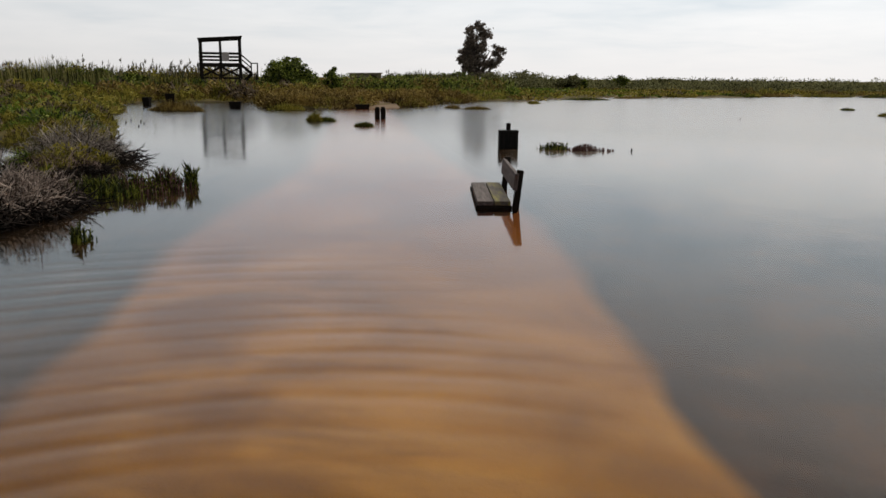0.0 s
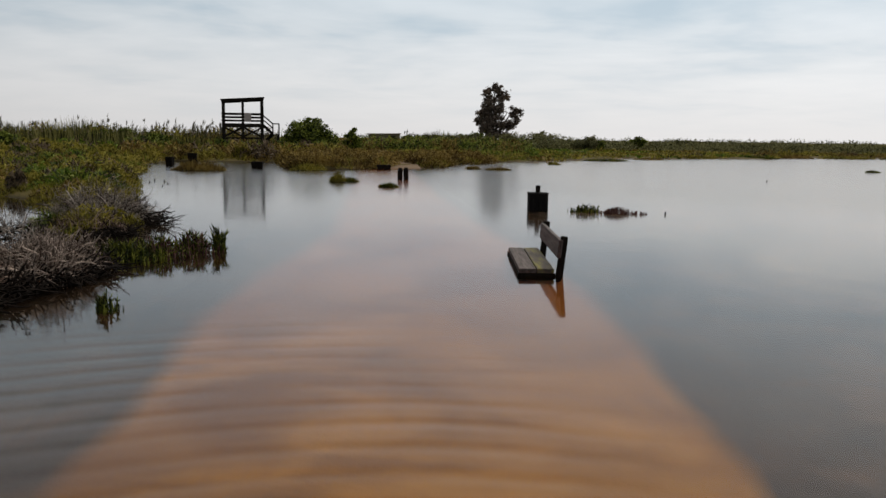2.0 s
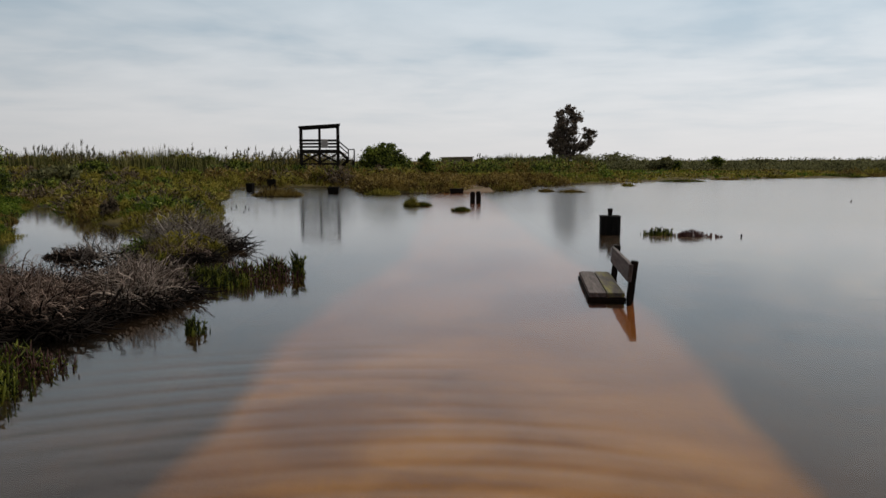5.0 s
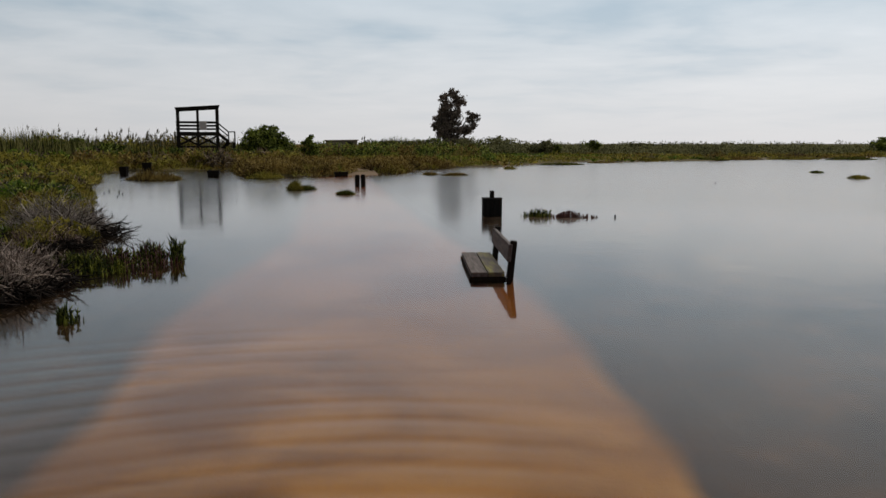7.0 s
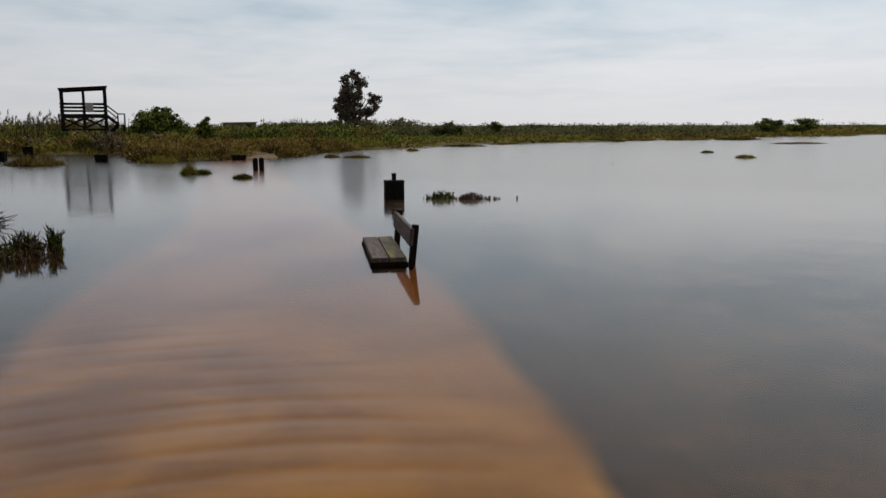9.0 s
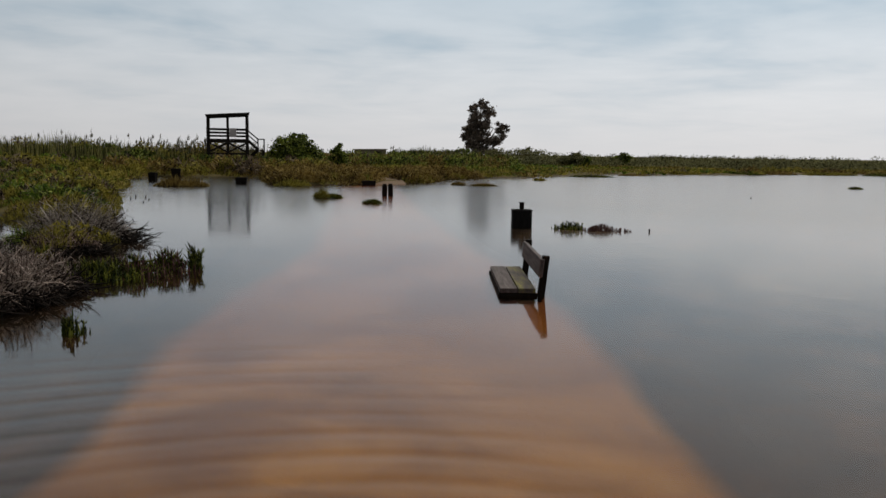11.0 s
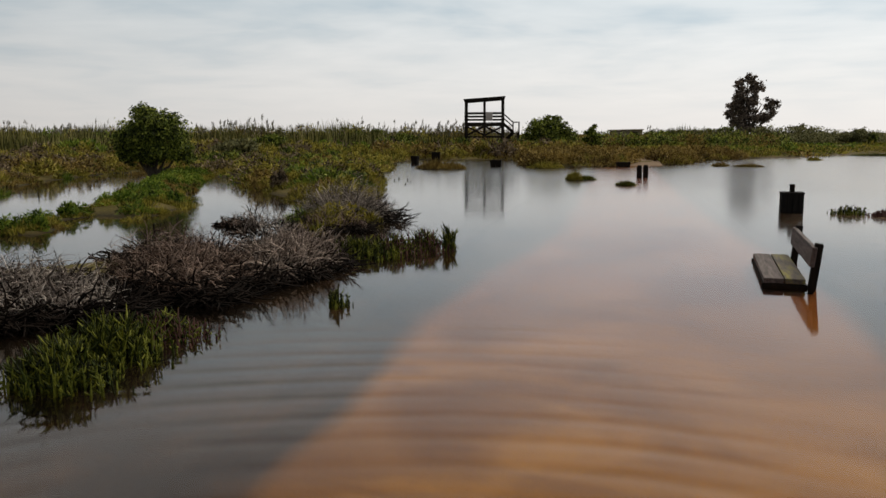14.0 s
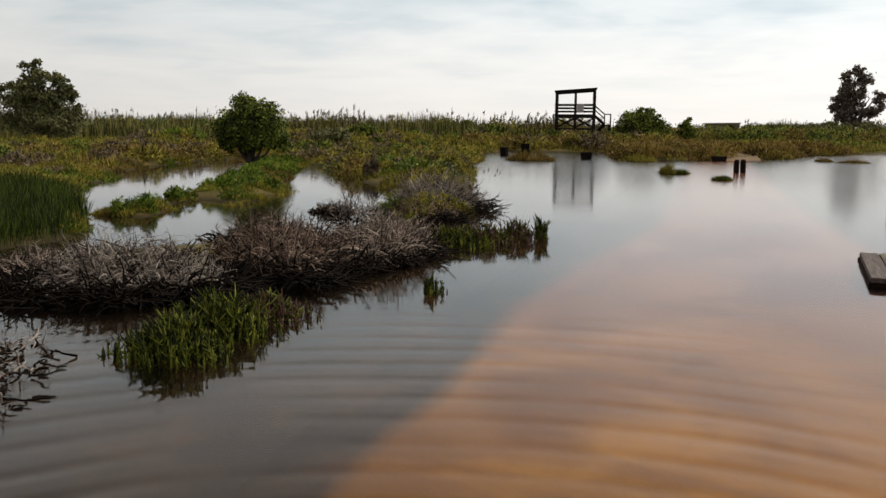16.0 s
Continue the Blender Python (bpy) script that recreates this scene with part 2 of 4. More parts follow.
def path_material():
    """Ochre sand with darker silt patches, silted over at both edges."""
    m = bpy.data.materials.new("ochre_sand")
    m.use_nodes = True
    t = m.node_tree
    t.nodes.clear()
    co = wire(t, "ShaderNodeTexCoord")
    flatten = wire(t, "ShaderNodeMapping", Vector=co.outputs["Object"], Scale=(1.0, 0.75, 1.0))
    mid = wire(t, "ShaderNodeTexNoise", Vector=flatten.outputs[0], Scale=0.85, Detail=3.0, Roughness=0.5, Distortion=0.5)
    small = wire(t, "ShaderNodeTexNoise", Vector=co.outputs["Object"], Scale=9.0, Detail=5.0, Roughness=0.6)
    fac = maths(t, "ADD", maths(t, "MULTIPLY", mid.outputs[0], 0.9), maths(t, "MULTIPLY", small.outputs[0], 0.10))
    near = ramp(t, fac, [(0.34, (0.15, 0.072, 0.006)), (0.48, (0.235, 0.122, 0.010)), (0.62, (0.33, 0.185, 0.03))])
    silt = ramp(t, fac, [(0.36, (0.12, 0.036, 0.014)), (0.6, (0.20, 0.078, 0.036))])
    xyz = wire(t, "ShaderNodeSeparateXYZ", Vector=co.outputs["Object"])
    along = maths(t, "MINIMUM", maths(t, "MAXIMUM", maths(t, "DIVIDE", maths(t, "SUBTRACT", xyz.outputs[1], 2.5), 6.5), 0.0), 1.0)
    dry = maths(t, "MINIMUM", maths(t, "MAXIMUM", maths(t, "MULTIPLY_ADD", xyz.outputs[2], 12.0, 0.6), 0.0), 1.0)
    smear = wire(t, "ShaderNodeMapping", Vector=co.outputs["Object"], Scale=(0.45, 1.5, 1.0))
    swirl = wire(t, "ShaderNodeTexNoise", Vector=smear.outputs[0], Scale=0.9, Detail=4.0, Roughness=0.55, Distortion=1.2)
    leftward = maths(t, "MULTIPLY_ADD", xyz.outputs[0], -0.42, maths(t, "MULTIPLY", xyz.outputs[1], -0.05))
    cover = maths(t, "MINIMUM", maths(t, "MAXIMUM", maths(t, "MULTIPLY_ADD", swirl.outputs[0], 3.2, maths(t, "SUBTRACT", leftward, 1.38)), 0.0), 0.7)
    near = mixed(t, cover, near, (0.10, 0.046, 0.005))
    col = mixed(t, along, near, silt)
    col = mixed(t, dry, col, (0.24, 0.175, 0.12))
    # mud drifts in from both edges
    aside = maths(t, "ABSOLUTE", maths(t, "SUBTRACT", xyz.outputs[0], maths(t, "MULTIPLY_ADD", xyz.outputs[1], -0.1175, 0.02)))
    lay = maths(t, "POWER", math.e, maths(t, "MULTIPLY", maths(t, "POWER", maths(t, "ABSOLUTE", maths(t, "DIVIDE", maths(t, "SUBTRACT", xyz.outputs[1], 9.0), 5.0)), 2.0), -1.0))
    right = maths(t, "GREATER_THAN", maths(t, "SUBTRACT", xyz.outputs[0], maths(t, "MULTIPLY_ADD", xyz.outputs[1], -0.1175, 0.02)), 0.0)
    aside = maths(t, "SUBTRACT", aside, maths(t, "MULTIPLY", maths(t, "MULTIPLY", lay, right), 0.38))
    waist = maths(t, "MINIMUM", maths(t, "MAXIMUM", maths(t, "MULTIPLY_ADD", xyz.outputs[1], 0.14, -0.91), 0.0), 0.85)
    aside = maths(t, "ADD", aside, maths(t, "MULTIPLY", waist, maths(t, "SUBTRACT", 1.0, right)))
    drift = maths(t, "MULTIPLY_ADD", mid.outputs[0], 0.35, maths(t, "SUBTRACT", aside, maths(t, "MULTIPLY_ADD", along, 0.03, 1.60)))
    drift = maths(t, "MINIMUM", maths(t, "MAXIMUM", maths(t, "DIVIDE", drift, maths(t, "MULTIPLY_ADD", along, 0.18, 0.11)), 0.0), 1.0)
    drift = maths(t, "MULTIPLY", drift, maths(t, "SUBTRACT", 1.0, dry))
    broad_patch = wire(t, "ShaderNodeTexNoise", Vector=co.outputs["Object"], Scale=0.35, Detail=6.0, Roughness=0.6)
    mud_patch = wire(t, "ShaderNodeTexNoise", Vector=co.outputs["Object"], Scale=1.6, Detail=5.0, Roughness=0.6)
    col = mixed(t, drift, col, mud_colour(t, co, xyz, broad_patch, mud_patch))
    b = wire(t, "ShaderNodeBump", Height=small.outputs[0], Strength=1.0, Distance=0.01)
    bsdf = wire(t, "ShaderNodeBsdfPrincipled", Base_Color=col, Roughness=0.95, Normal=b.outputs[0], Specular_IOR_Level=0.1)
    wire(t, "ShaderNodeOutputMaterial", Surface=bsdf.outputs[0])
    return m


def water_material():
    """Shallow still water, faintly stained, with rings of ripples that spread from a wader."""
    m = bpy.data.materials.new("still_water")
    m.use_nodes = True
    t = m.node_tree
    t.nodes.clear()
    co = wire(t, "ShaderNodeTexCoord")
    centre = wire(t, "ShaderNodeMapping", Vector=co.outputs["Object"], Location=(0.25, -0.2, 0.0))
    far = wire(t, "ShaderNodeVectorMath", i0=centre.outputs[0])
    far.operation = "LENGTH"
    r = far.outputs["Value"]
    warp = wire(t, "ShaderNodeTexNoise", Vector=co.outputs["Object"], Scale=0.7, Detail=2.0)
    phase = maths(t, "ADD", maths(t, "MULTIPLY", r, 2 * math.pi / 0.31), maths(t, "MULTIPLY", warp.outputs[0], 4.0))
    wave = maths(t, "SINE", phase)
    ring = maths(t, "ADD", wave, maths(t, "MULTIPLY", maths(t, "SINE", maths(t, "MULTIPLY_ADD", phase, 2.0, 1.2)), 0.3))
    near = maths(t, "SMOOTH_MIN", maths(t, "MAXIMUM", maths(t, "DIVIDE", maths(t, "SUBTRACT", 6.8, r), 3.0), 0.0), 1.0, 0.2)
    patch = wire(t, "ShaderNodeTexNoise", Vector=co.outputs["Object"], Scale=0.45, Detail=2.0)
    amount = maths(t, "MULTIPLY", near, maths(t, "MAXIMUM", maths(t, "MULTIPLY_ADD", patch.outputs[0], 3.0, -0.95), 0.0))
    sideways = wire(t, "ShaderNodeSeparateXYZ", Vector=centre.outputs[0])
    lull = maths(t, "MAXIMUM", maths(t, "MINIMUM", maths(t, "MULTIPLY_ADD", sideways.outputs[0], -0.45, 0.75), 1.0), 0.12)
    rings = maths(t, "MULTIPLY", maths(t, "MULTIPLY", maths(t, "MULTIPLY", ring, amount), lull), 0.0028)
    swell = wire(t, "ShaderNodeTexNoise", Vector=co.outputs["Object"], Scale=1.4, Detail=2.0)
    calm = maths(t, "MULTIPLY", swell.outputs[0], 0.0026)
    b = wire(t, "ShaderNodeBump", Height=maths(t, "ADD", rings, calm), Strength=1.0, Distance=1.0)
    # a faint breeze ruffles the far water
    open_way = maths(t, "MULTIPLY_ADD", sideways.outputs[0], 0.6, sideways.outputs[1])
    breeze = maths(t, "MINIMUM", maths(t, "MAXIMUM", maths(t, "DIVIDE", maths(t, "SUBTRACT", open_way, 9.0), 16.0), 0.0), 1.0)
    bsdf = wire(t, "ShaderNodeBsdfPrincipled", Base_Color=(0.96, 0.78, 0.54, 1), Roughness=maths(t, "MULTIPLY_ADD", breeze, 0.115, 0.064), IOR=1.333, Transmission_Weight=1.0, Normal=b.outputs[0])
    wire(t, "ShaderNodeOutputMaterial", Surface=bsdf.outputs[0])
    return m


# ---- mesh helpers ----
rng = np.random.default_rng(7)


def mesh_of(name, verts, faces, material, parent=None):
    """A mesh object from arrays: (n, 3) places and (m, k) corners."""
    verts, faces = np.asarray(verts, np.float32), np.asarray(faces, np.int32)
    me = bpy.data.meshes.new(name)
    k = faces.shape[1]
    me.vertices.add(len(verts))
    me.vertices.foreach_set("co", verts.ravel())
    me.loops.add(faces.size)
    me.loops.foreach_set("vertex_index", faces.ravel())
    me.polygons.add(len(faces))
    me.polygons.foreach_set("loop_start", np.arange(0, faces.size, k, dtype=np.int32))
    me.update(calc_edges=True)
    me.materials.append(material)
    ob = new(name, me)
    if parent:
        ob.parent = parent
    return ob


def part(name, bm, material, parent=None, label=""):
    me = bpy.data.meshes.new(name)
    bm.to_mesh(me)
    bm.free()
    me.materials.append(material)
    ob = new(name, me)
    if parent:
        ob.parent = parent
    return tagged(ob, label)


def base(name, place, turn=0.0):
    ob = new(name)
    ob.matrix_world = pose(*place, 0, 0, turn)
    ob.empty_display_size = 0.2
    return ob


def board(size, place, turn=(0, 0, 0), bevel=0.006):
    """A sawn board or beam with softened edges."""
    bm = bmesh.new()
    bmesh.ops.create_cube(bm, size=1.0)
    bmesh.ops.scale(bm, vec=size, verts=bm.verts)
    if bevel:
        bmesh.ops.bevel(bm, geom=bm.edges[:], offset=min(bevel, min(size) * 0.3), segments=2, affect="EDGES", profile=0.5)
    bmesh.ops.transform(bm, matrix=pose(*place, *turn), verts=bm.verts)
    return bm


def beam(a, b, w, h, bevel=0.006):
    """A beam from a to b."""
    a, b = Vector(a), Vector(b)
    bm = bmesh.new()
    bmesh.ops.create_cube(bm, size=1.0)
    bmesh.ops.scale(bm, vec=(w, h, (b - a).length), verts=bm.verts)
    bmesh.ops.bevel(bm, geom=bm.edges[:], offset=min(bevel, w * 0.3, h * 0.3), segments=1, affect="EDGES")
    turn = (b - a).to_track_quat("Z", "Y").to_matrix().to_4x4()
    bmesh.ops.transform(bm, matrix=Matrix.Translation((a + b) / 2) @ turn, verts=bm.verts)
    return bm


def blades(feet, tips, width):
    """One slim triangle from each foot to each tip."""
    n = len(feet)
    d = tips - feet
    side = np.cross(d, rng.normal(size=(n, 3)))
    side /= np.linalg.norm(side, axis=1, keepdims=True) + 1e-9
    side *= np.asarray(width).reshape(-1, 1) * 0.5
    v = np.stack([feet - side, feet + side, tips], 1).reshape(-1, 3)
    return v, np.arange(3 * n).reshape(-1, 3)


def bent_blades(feet, tips, width, sag=0.15):
    """Blades with a bend: a strip of two pieces, broad at the middle."""
    n = len(feet)
    d = tips - feet
    side = np.cross(d, rng.normal(size=(n, 3)))
    side /= np.linalg.norm(side, axis=1, keepdims=True) + 1e-9
    side *= np.asarray(width).reshape(-1, 1) * 0.5
    mid = feet + d * 0.55
    mid[:, 2] += sag * np.linalg.norm(d, axis=1)
    v = np.stack([feet - side * 0.6, feet + side * 0.6, mid + side, mid - side, tips], 1).reshape(-1, 3)
    k = np.arange(n)[:, None] * 5
    f = np.concatenate([k + [0, 1, 2], k + [0, 2, 3], k + [3, 2, 4]])
    return v, f


def leaves(places, size):
    """Small pointed leaves, each turned its own way."""
    n = len(places)
    a = rng.normal(size=(n, 3))
    a /= np.linalg.norm(a, axis=1, keepdims=True)
    b = np.cross(a, rng.normal(size=(n, 3)))
    b /= np.linalg.norm(b, axis=1, keepdims=True)
    s = np.asarray(size).reshape(-1, 1)
    v = np.stack([places - a * s, places + b * s * 0.45, places + a * s, places - b * s * 0.45], 1).reshape(-1, 3)
    return v, np.arange(4 * n).reshape(-1, 4)


def tubes(lines, radii, sides=3):
    """Thin round stems along polylines: lines (n, k, 3), radii (n, k)."""
    n, k, _ = lines.shape
    d = np.gradient(lines, axis=1)
    d /= np.linalg.norm(d, axis=2, keepdims=True) + 1e-9
    ref = np.where(np.abs(d[..., 2:3]) > 0.9, [1.0, 0, 0], [0, 0, 1.0])
    a = np.cross(d, ref)
    a /= np.linalg.norm(a, axis=2, keepdims=True) + 1e-9
    b = np.cross(d, a)
    ang = np.arange(sides) * 2 * np.pi / sides
    v = lines[:, :, None] + radii[:, :, None, None] * (np.cos(ang)[:, None] * a[:, :, None] + np.sin(ang)[:, None] * b[:, :, None])
    idx = np.arange(n * k * sides).reshape(n, k, sides)
    nxt = np.roll(idx, -1, axis=2)
    f = np.stack([idx[:, :-1], nxt[:, :-1], nxt[:, 1:], idx[:, 1:]], -1).reshape(-1, 4)
    return v.reshape(-1, 3), f


def joined(pieces):
    vs, fs, at = [], [], 0
    for v, f in pieces:
        vs.append(v)
        fs.append(f + at)
        at += len(v)
    return np.concatenate(vs), np.concatenate(fs)


# ---- the lie of the land ----
MAINLAND = [(-16.9, 25.0), (-11.5, 19.3), (-7.7, 15.0), (-6.9, 12.5), (-5.4, 10.7), (-5.2, 12.6), (-6.6, 15.5), (-8.7, 21.0), (-13.0, 31.0), (-15.5, 36), (-16, 44.5),
            (-12.9, 45), (-9.5, 44), (-8.6, 38), (-7.6, 35.2), (-5.5, 36.6), (-3.8, 37.4), (-1.2, 41), (-0.6, 46), (1.8, 50), (10.5, 62), (28, 75), (48, 87), (120, 135), (400, 240), (3500, 900),
            (3500, 4200), (-3500, 4200), (-3500, 24), (-60, 26), (-24, 27)]
ISLAND = [(-9.5, 9.7), (-10.5, 11.5), (-10.7, 12.4), (-9.6, 11.9), (-9.6, 12.6), (-10.2, 14.0), (-11.4, 15.9), (-13.2, 18.6), (-16.9, 25.0), (-19.3, 25.5), (-16.6, 20.8), (-13.9, 16.6), (-12.4, 14.1), (-11.6, 12.2), (-11.0, 10.6), (-10.5, 9.6)]
LEFT_BANK = [(-8.4, 5.6), (-8.7, 7.6), (-9.6, 8.8), (-14.4, 12.3), (-18.7, 18.2), (-21.9, 24.5), (-22.5, 30), (-3500, 60), (-3500, -60), (-60, -40), (-14, -12), (-10, 1)]
REED_HUMMOCKS = [(-7.2, 5.4), (-5.3, 4.8), (-4.6, 5.0), (-4.4, 6.2), (-4.1, 7.2), (-3.9, 8.2), (-4.6, 9.6), (-5.6, 9.2), (-6.8, 7.8), (-7.6, 6.6)]


def inside_by(x, y, poly):
    """How far points lie inside a polygon (negative: outside), in metres."""
    p = np.array(poly, float)
    q = np.roll(p, -1, axis=0)
    best = np.full(x.shape, 1e9)
    odd = np.zeros(x.shape, bool)
    for (ax, ay), (bx, by) in zip(p, q):
        ex, ey = bx - ax, by - ay
        t = np.clip(((x - ax) * ex + (y - ay) * ey) / (ex * ex + ey * ey), 0, 1)
        best = np.minimum(best, np.hypot(x - ax - t * ex, y - ay - t * ey))
        if ay != by:
            odd ^= ((ay > y) != (by > y)) & (x < ex * (y - ay) / (by - ay) + ax)
    return np.where(odd, best, -best)


def wobble(x, y, step, seed=0.0):
    """A cheap smooth unevenness from a few waves, about -1 to 1."""
    s = np.zeros_like(x)
    for k, (a, b, c) in enumerate(((1.0, 0.35, 0.3), (-0.6, 1.1, 1.7), (1.7, -1.3, 4.1), (-2.3, -1.9, 2.2), (3.1, 2.7, 5.0))):
        s = s + np.sin((a * x + b * y) / step + c + seed) / (1 + 0.5 * k)
    return s / 2.2


def land_by(x, y):
    d = np.maximum(inside_by(x, y, MAINLAND), np.maximum(inside_by(x, y, ISLAND), inside_by(x, y, LEFT_BANK)))
    d = np.maximum(d, inside_by(x, y, REED_HUMMOCKS) - 0.35)
    away = np.clip((np.hypot(x, y) - 6) / 60, 0.12, 1.0)
    return d + wobble(x, y, 0.9) * 0.5 * np.sqrt(away) + wobble(x, y, 4.0, 2.0) * (1.3 + 2.4 * np.clip(x / 8, 0, 1)) * away * (away > 0.3)


def ground_z(x, y):
    d = land_by(x, y)
    z = np.where(d < 0, np.maximum(d * 0.35, -0.34), np.minimum(d * 0.22, 0.14 + 0.004 * np.minimum(d, 60)))
    return z + wobble(x, y, 0.35) * 0.02


def spaced(lo, hi, step, far, grow):
    core = list(np.arange(lo, hi + step, step))
    s, a, b = step, lo, hi + step
    while a > -far:
        s *= grow
        a -= s
        core.insert(0, a)
    s = step
    while b < far:
        s *= grow
        b += s
        core.append(b)
    return np.array(core)


gx, gy = spaced(-24, 14, 0.28, 3000, 1.16), spaced(0, 52, 0.28, 3000, 1.16)
X, Y = np.meshgrid(gx, gy)
Z = ground_z(X, Y)
index = np.arange(X.size).reshape(X.shape)
quads = np.stack([index[:-1, :-1], index[:-1, 1:], index[1:, 1:], index[1:, :-1]], -1).reshape(-1, 4)
ground = mesh_of("ground", np.stack([X, Y, Z], -1).reshape(-1, 3), quads, ground_material())
ground.data.polygons.foreach_set("use_smooth", np.ones(len(quads), bool))
tagged(ground, "dark muddy marsh ground, flooded in its low parts", "ground", kind="structure")

water = mesh_of("water", [(-420, -160, 0), (420, -160, 0), (420, 320, 0), (-420, 320, 0)], [(0, 1, 2, 3)], water_material())
water.visible_shadow = False
tagged(water, "still shallow flood water, tea-brown, mirroring the overcast sky", "water", kind="structure")


def path_middle(y):
    return 0.02 - 0.1175 * y


def make_path():
    """The flooded sand track, raised a little over the mud, that climbs out at the far bank."""
    rows = np.concatenate([np.arange(-25, 14, 0.22), np.arange(14, 43, 0.5)])
    across = np.array([-1.0, -0.93, -0.85, -0.6, -0.3, 0.0, 0.3, 0.6, 0.85, 0.93, 1.0])
    v = []
    for y in rows:
        edge = np.array([float(wobble(np.array(y * 1.0), np.array(s * 40.0), 1.6)) for s in (-1, 1)])
        for a in across:
            x = path_middle(y) + a * (2.10 + 0.05 * edge[0 if a < 0 else 1])
            x += 1.3 * min(1.0, max(0.0, (y - 31) / 7)) - a * 1.20 * min(1.0, max(0.0, (y - 33) / 5))
            if a > 0:
                x += a * 0.38 * math.exp(-((y - 9.0) / 5.0) ** 2)
            top = -0.27 + 0.02 * float(wobble(np.array(x), np.array(y), 0.5)) + max(0.0, min(1.0, (y - 33) / 9)) * 0.52
            v.append((x, y, top - 0.10 * max(0.0, (abs(a) - 0.85) / 0.15)))
    n = len(across)
    f = [(r * n + c, r * n + c + 1, (r + 1) * n + c + 1, (r + 1) * n + c) for r in range(len(rows) - 1) for c in range(n - 1)]
    ob = mesh_of("path", v, f, path_material())
    ob.data.polygons.foreach_set("use_smooth", np.ones(len(f), bool))
    tagged(ob, "wide ochre sand track lying under shallow water", "path", kind="structure")


make_path()

# ---- bench ----


def make_bench():
    bench = base("bench", (0.62, 9.38, -0.30), 1.0)
    # seat top 0.385 above the ground; back post leans outwards
    for x in (-0.105, 0.085):
        part("seat_plank", board((0.18, 1.66, 0.05), (x, 0, 0.36), bevel=0.008), WOOD_OLD if x < 0 else WOOD_MOSS, bench, "weathered grey plank" if x < 0 else "plank with yellow-green moss")
    # added dark boards, run deep to stand in for the seat's dark reflection
    for x in (-0.185, 0.165):
        part("shade_apron", board((0.03, 1.54, 0.25), (x, 0, 0.208)), WOOD_DARK, bench)
    for y in (-0.80, 0.80):
        # also run below the water, to darken the reflection
        part("end_board", board((0.40, 0.05, 0.25), (-0.01, y, 0.207)), WOOD_DARK, bench)
        part("leg", board((0.09, 0.08, 0.26), (-0.14, y, 0.12)), WOOD_DARK, bench)
        part("back_post", beam((0.20, y, 0.0), (0.275, y, 0.725), 0.085, 0.07), WOOD_DARK, bench, "dark wet post that carries the backrest")
    part("backrest", board((0.045, 1.72, 0.19), (0.225, 0, 0.60), (0, 6, 0), 0.008), WOOD_OLD, bench, "weathered grey-brown backrest plank")
    tagged(bench, "weathered wooden park bench standing in flood water", "bench")


make_bench()

# ---- litter bin on a post ----


def make_bin():
    holder = base("litter_bin", (1.33, 16.75, -0.30), 2.0)
    part("post", board((0.085, 0.085, 0.80), (0, 0.0, 0.39)), WOOD_DARK, holder)
    part("cap", board((0.095, 0.095, 0.02), (0, 0, 0.79), bevel=0.008), WOOD_DARK, holder)
    for k in range(4):
        part("slat", board((0.088, 0.025, 0.62), (-0.145 + 0.0967 * k, -0.17, 0.32)), BIN_DARK, holder)
        part("slat", board((0.088, 0.025, 0.62), (-0.145 + 0.0967 * k, 0.17, 0.32)), BIN_DARK, holder)
    for s in (-1, 1):
        part("side_panel", board((0.025, 0.31, 0.62), (0.183 * s, 0, 0.32)), BIN_DARK, holder)
    part("rim", board((0.41, 0.38, 0.022), (0, 0, 0.642)), BIN_DARK, holder)
    tagged(holder, "dark boxy wooden litter bin on a post in flood water", "litter bin")


make_bin()

# ---- lookout tower ----


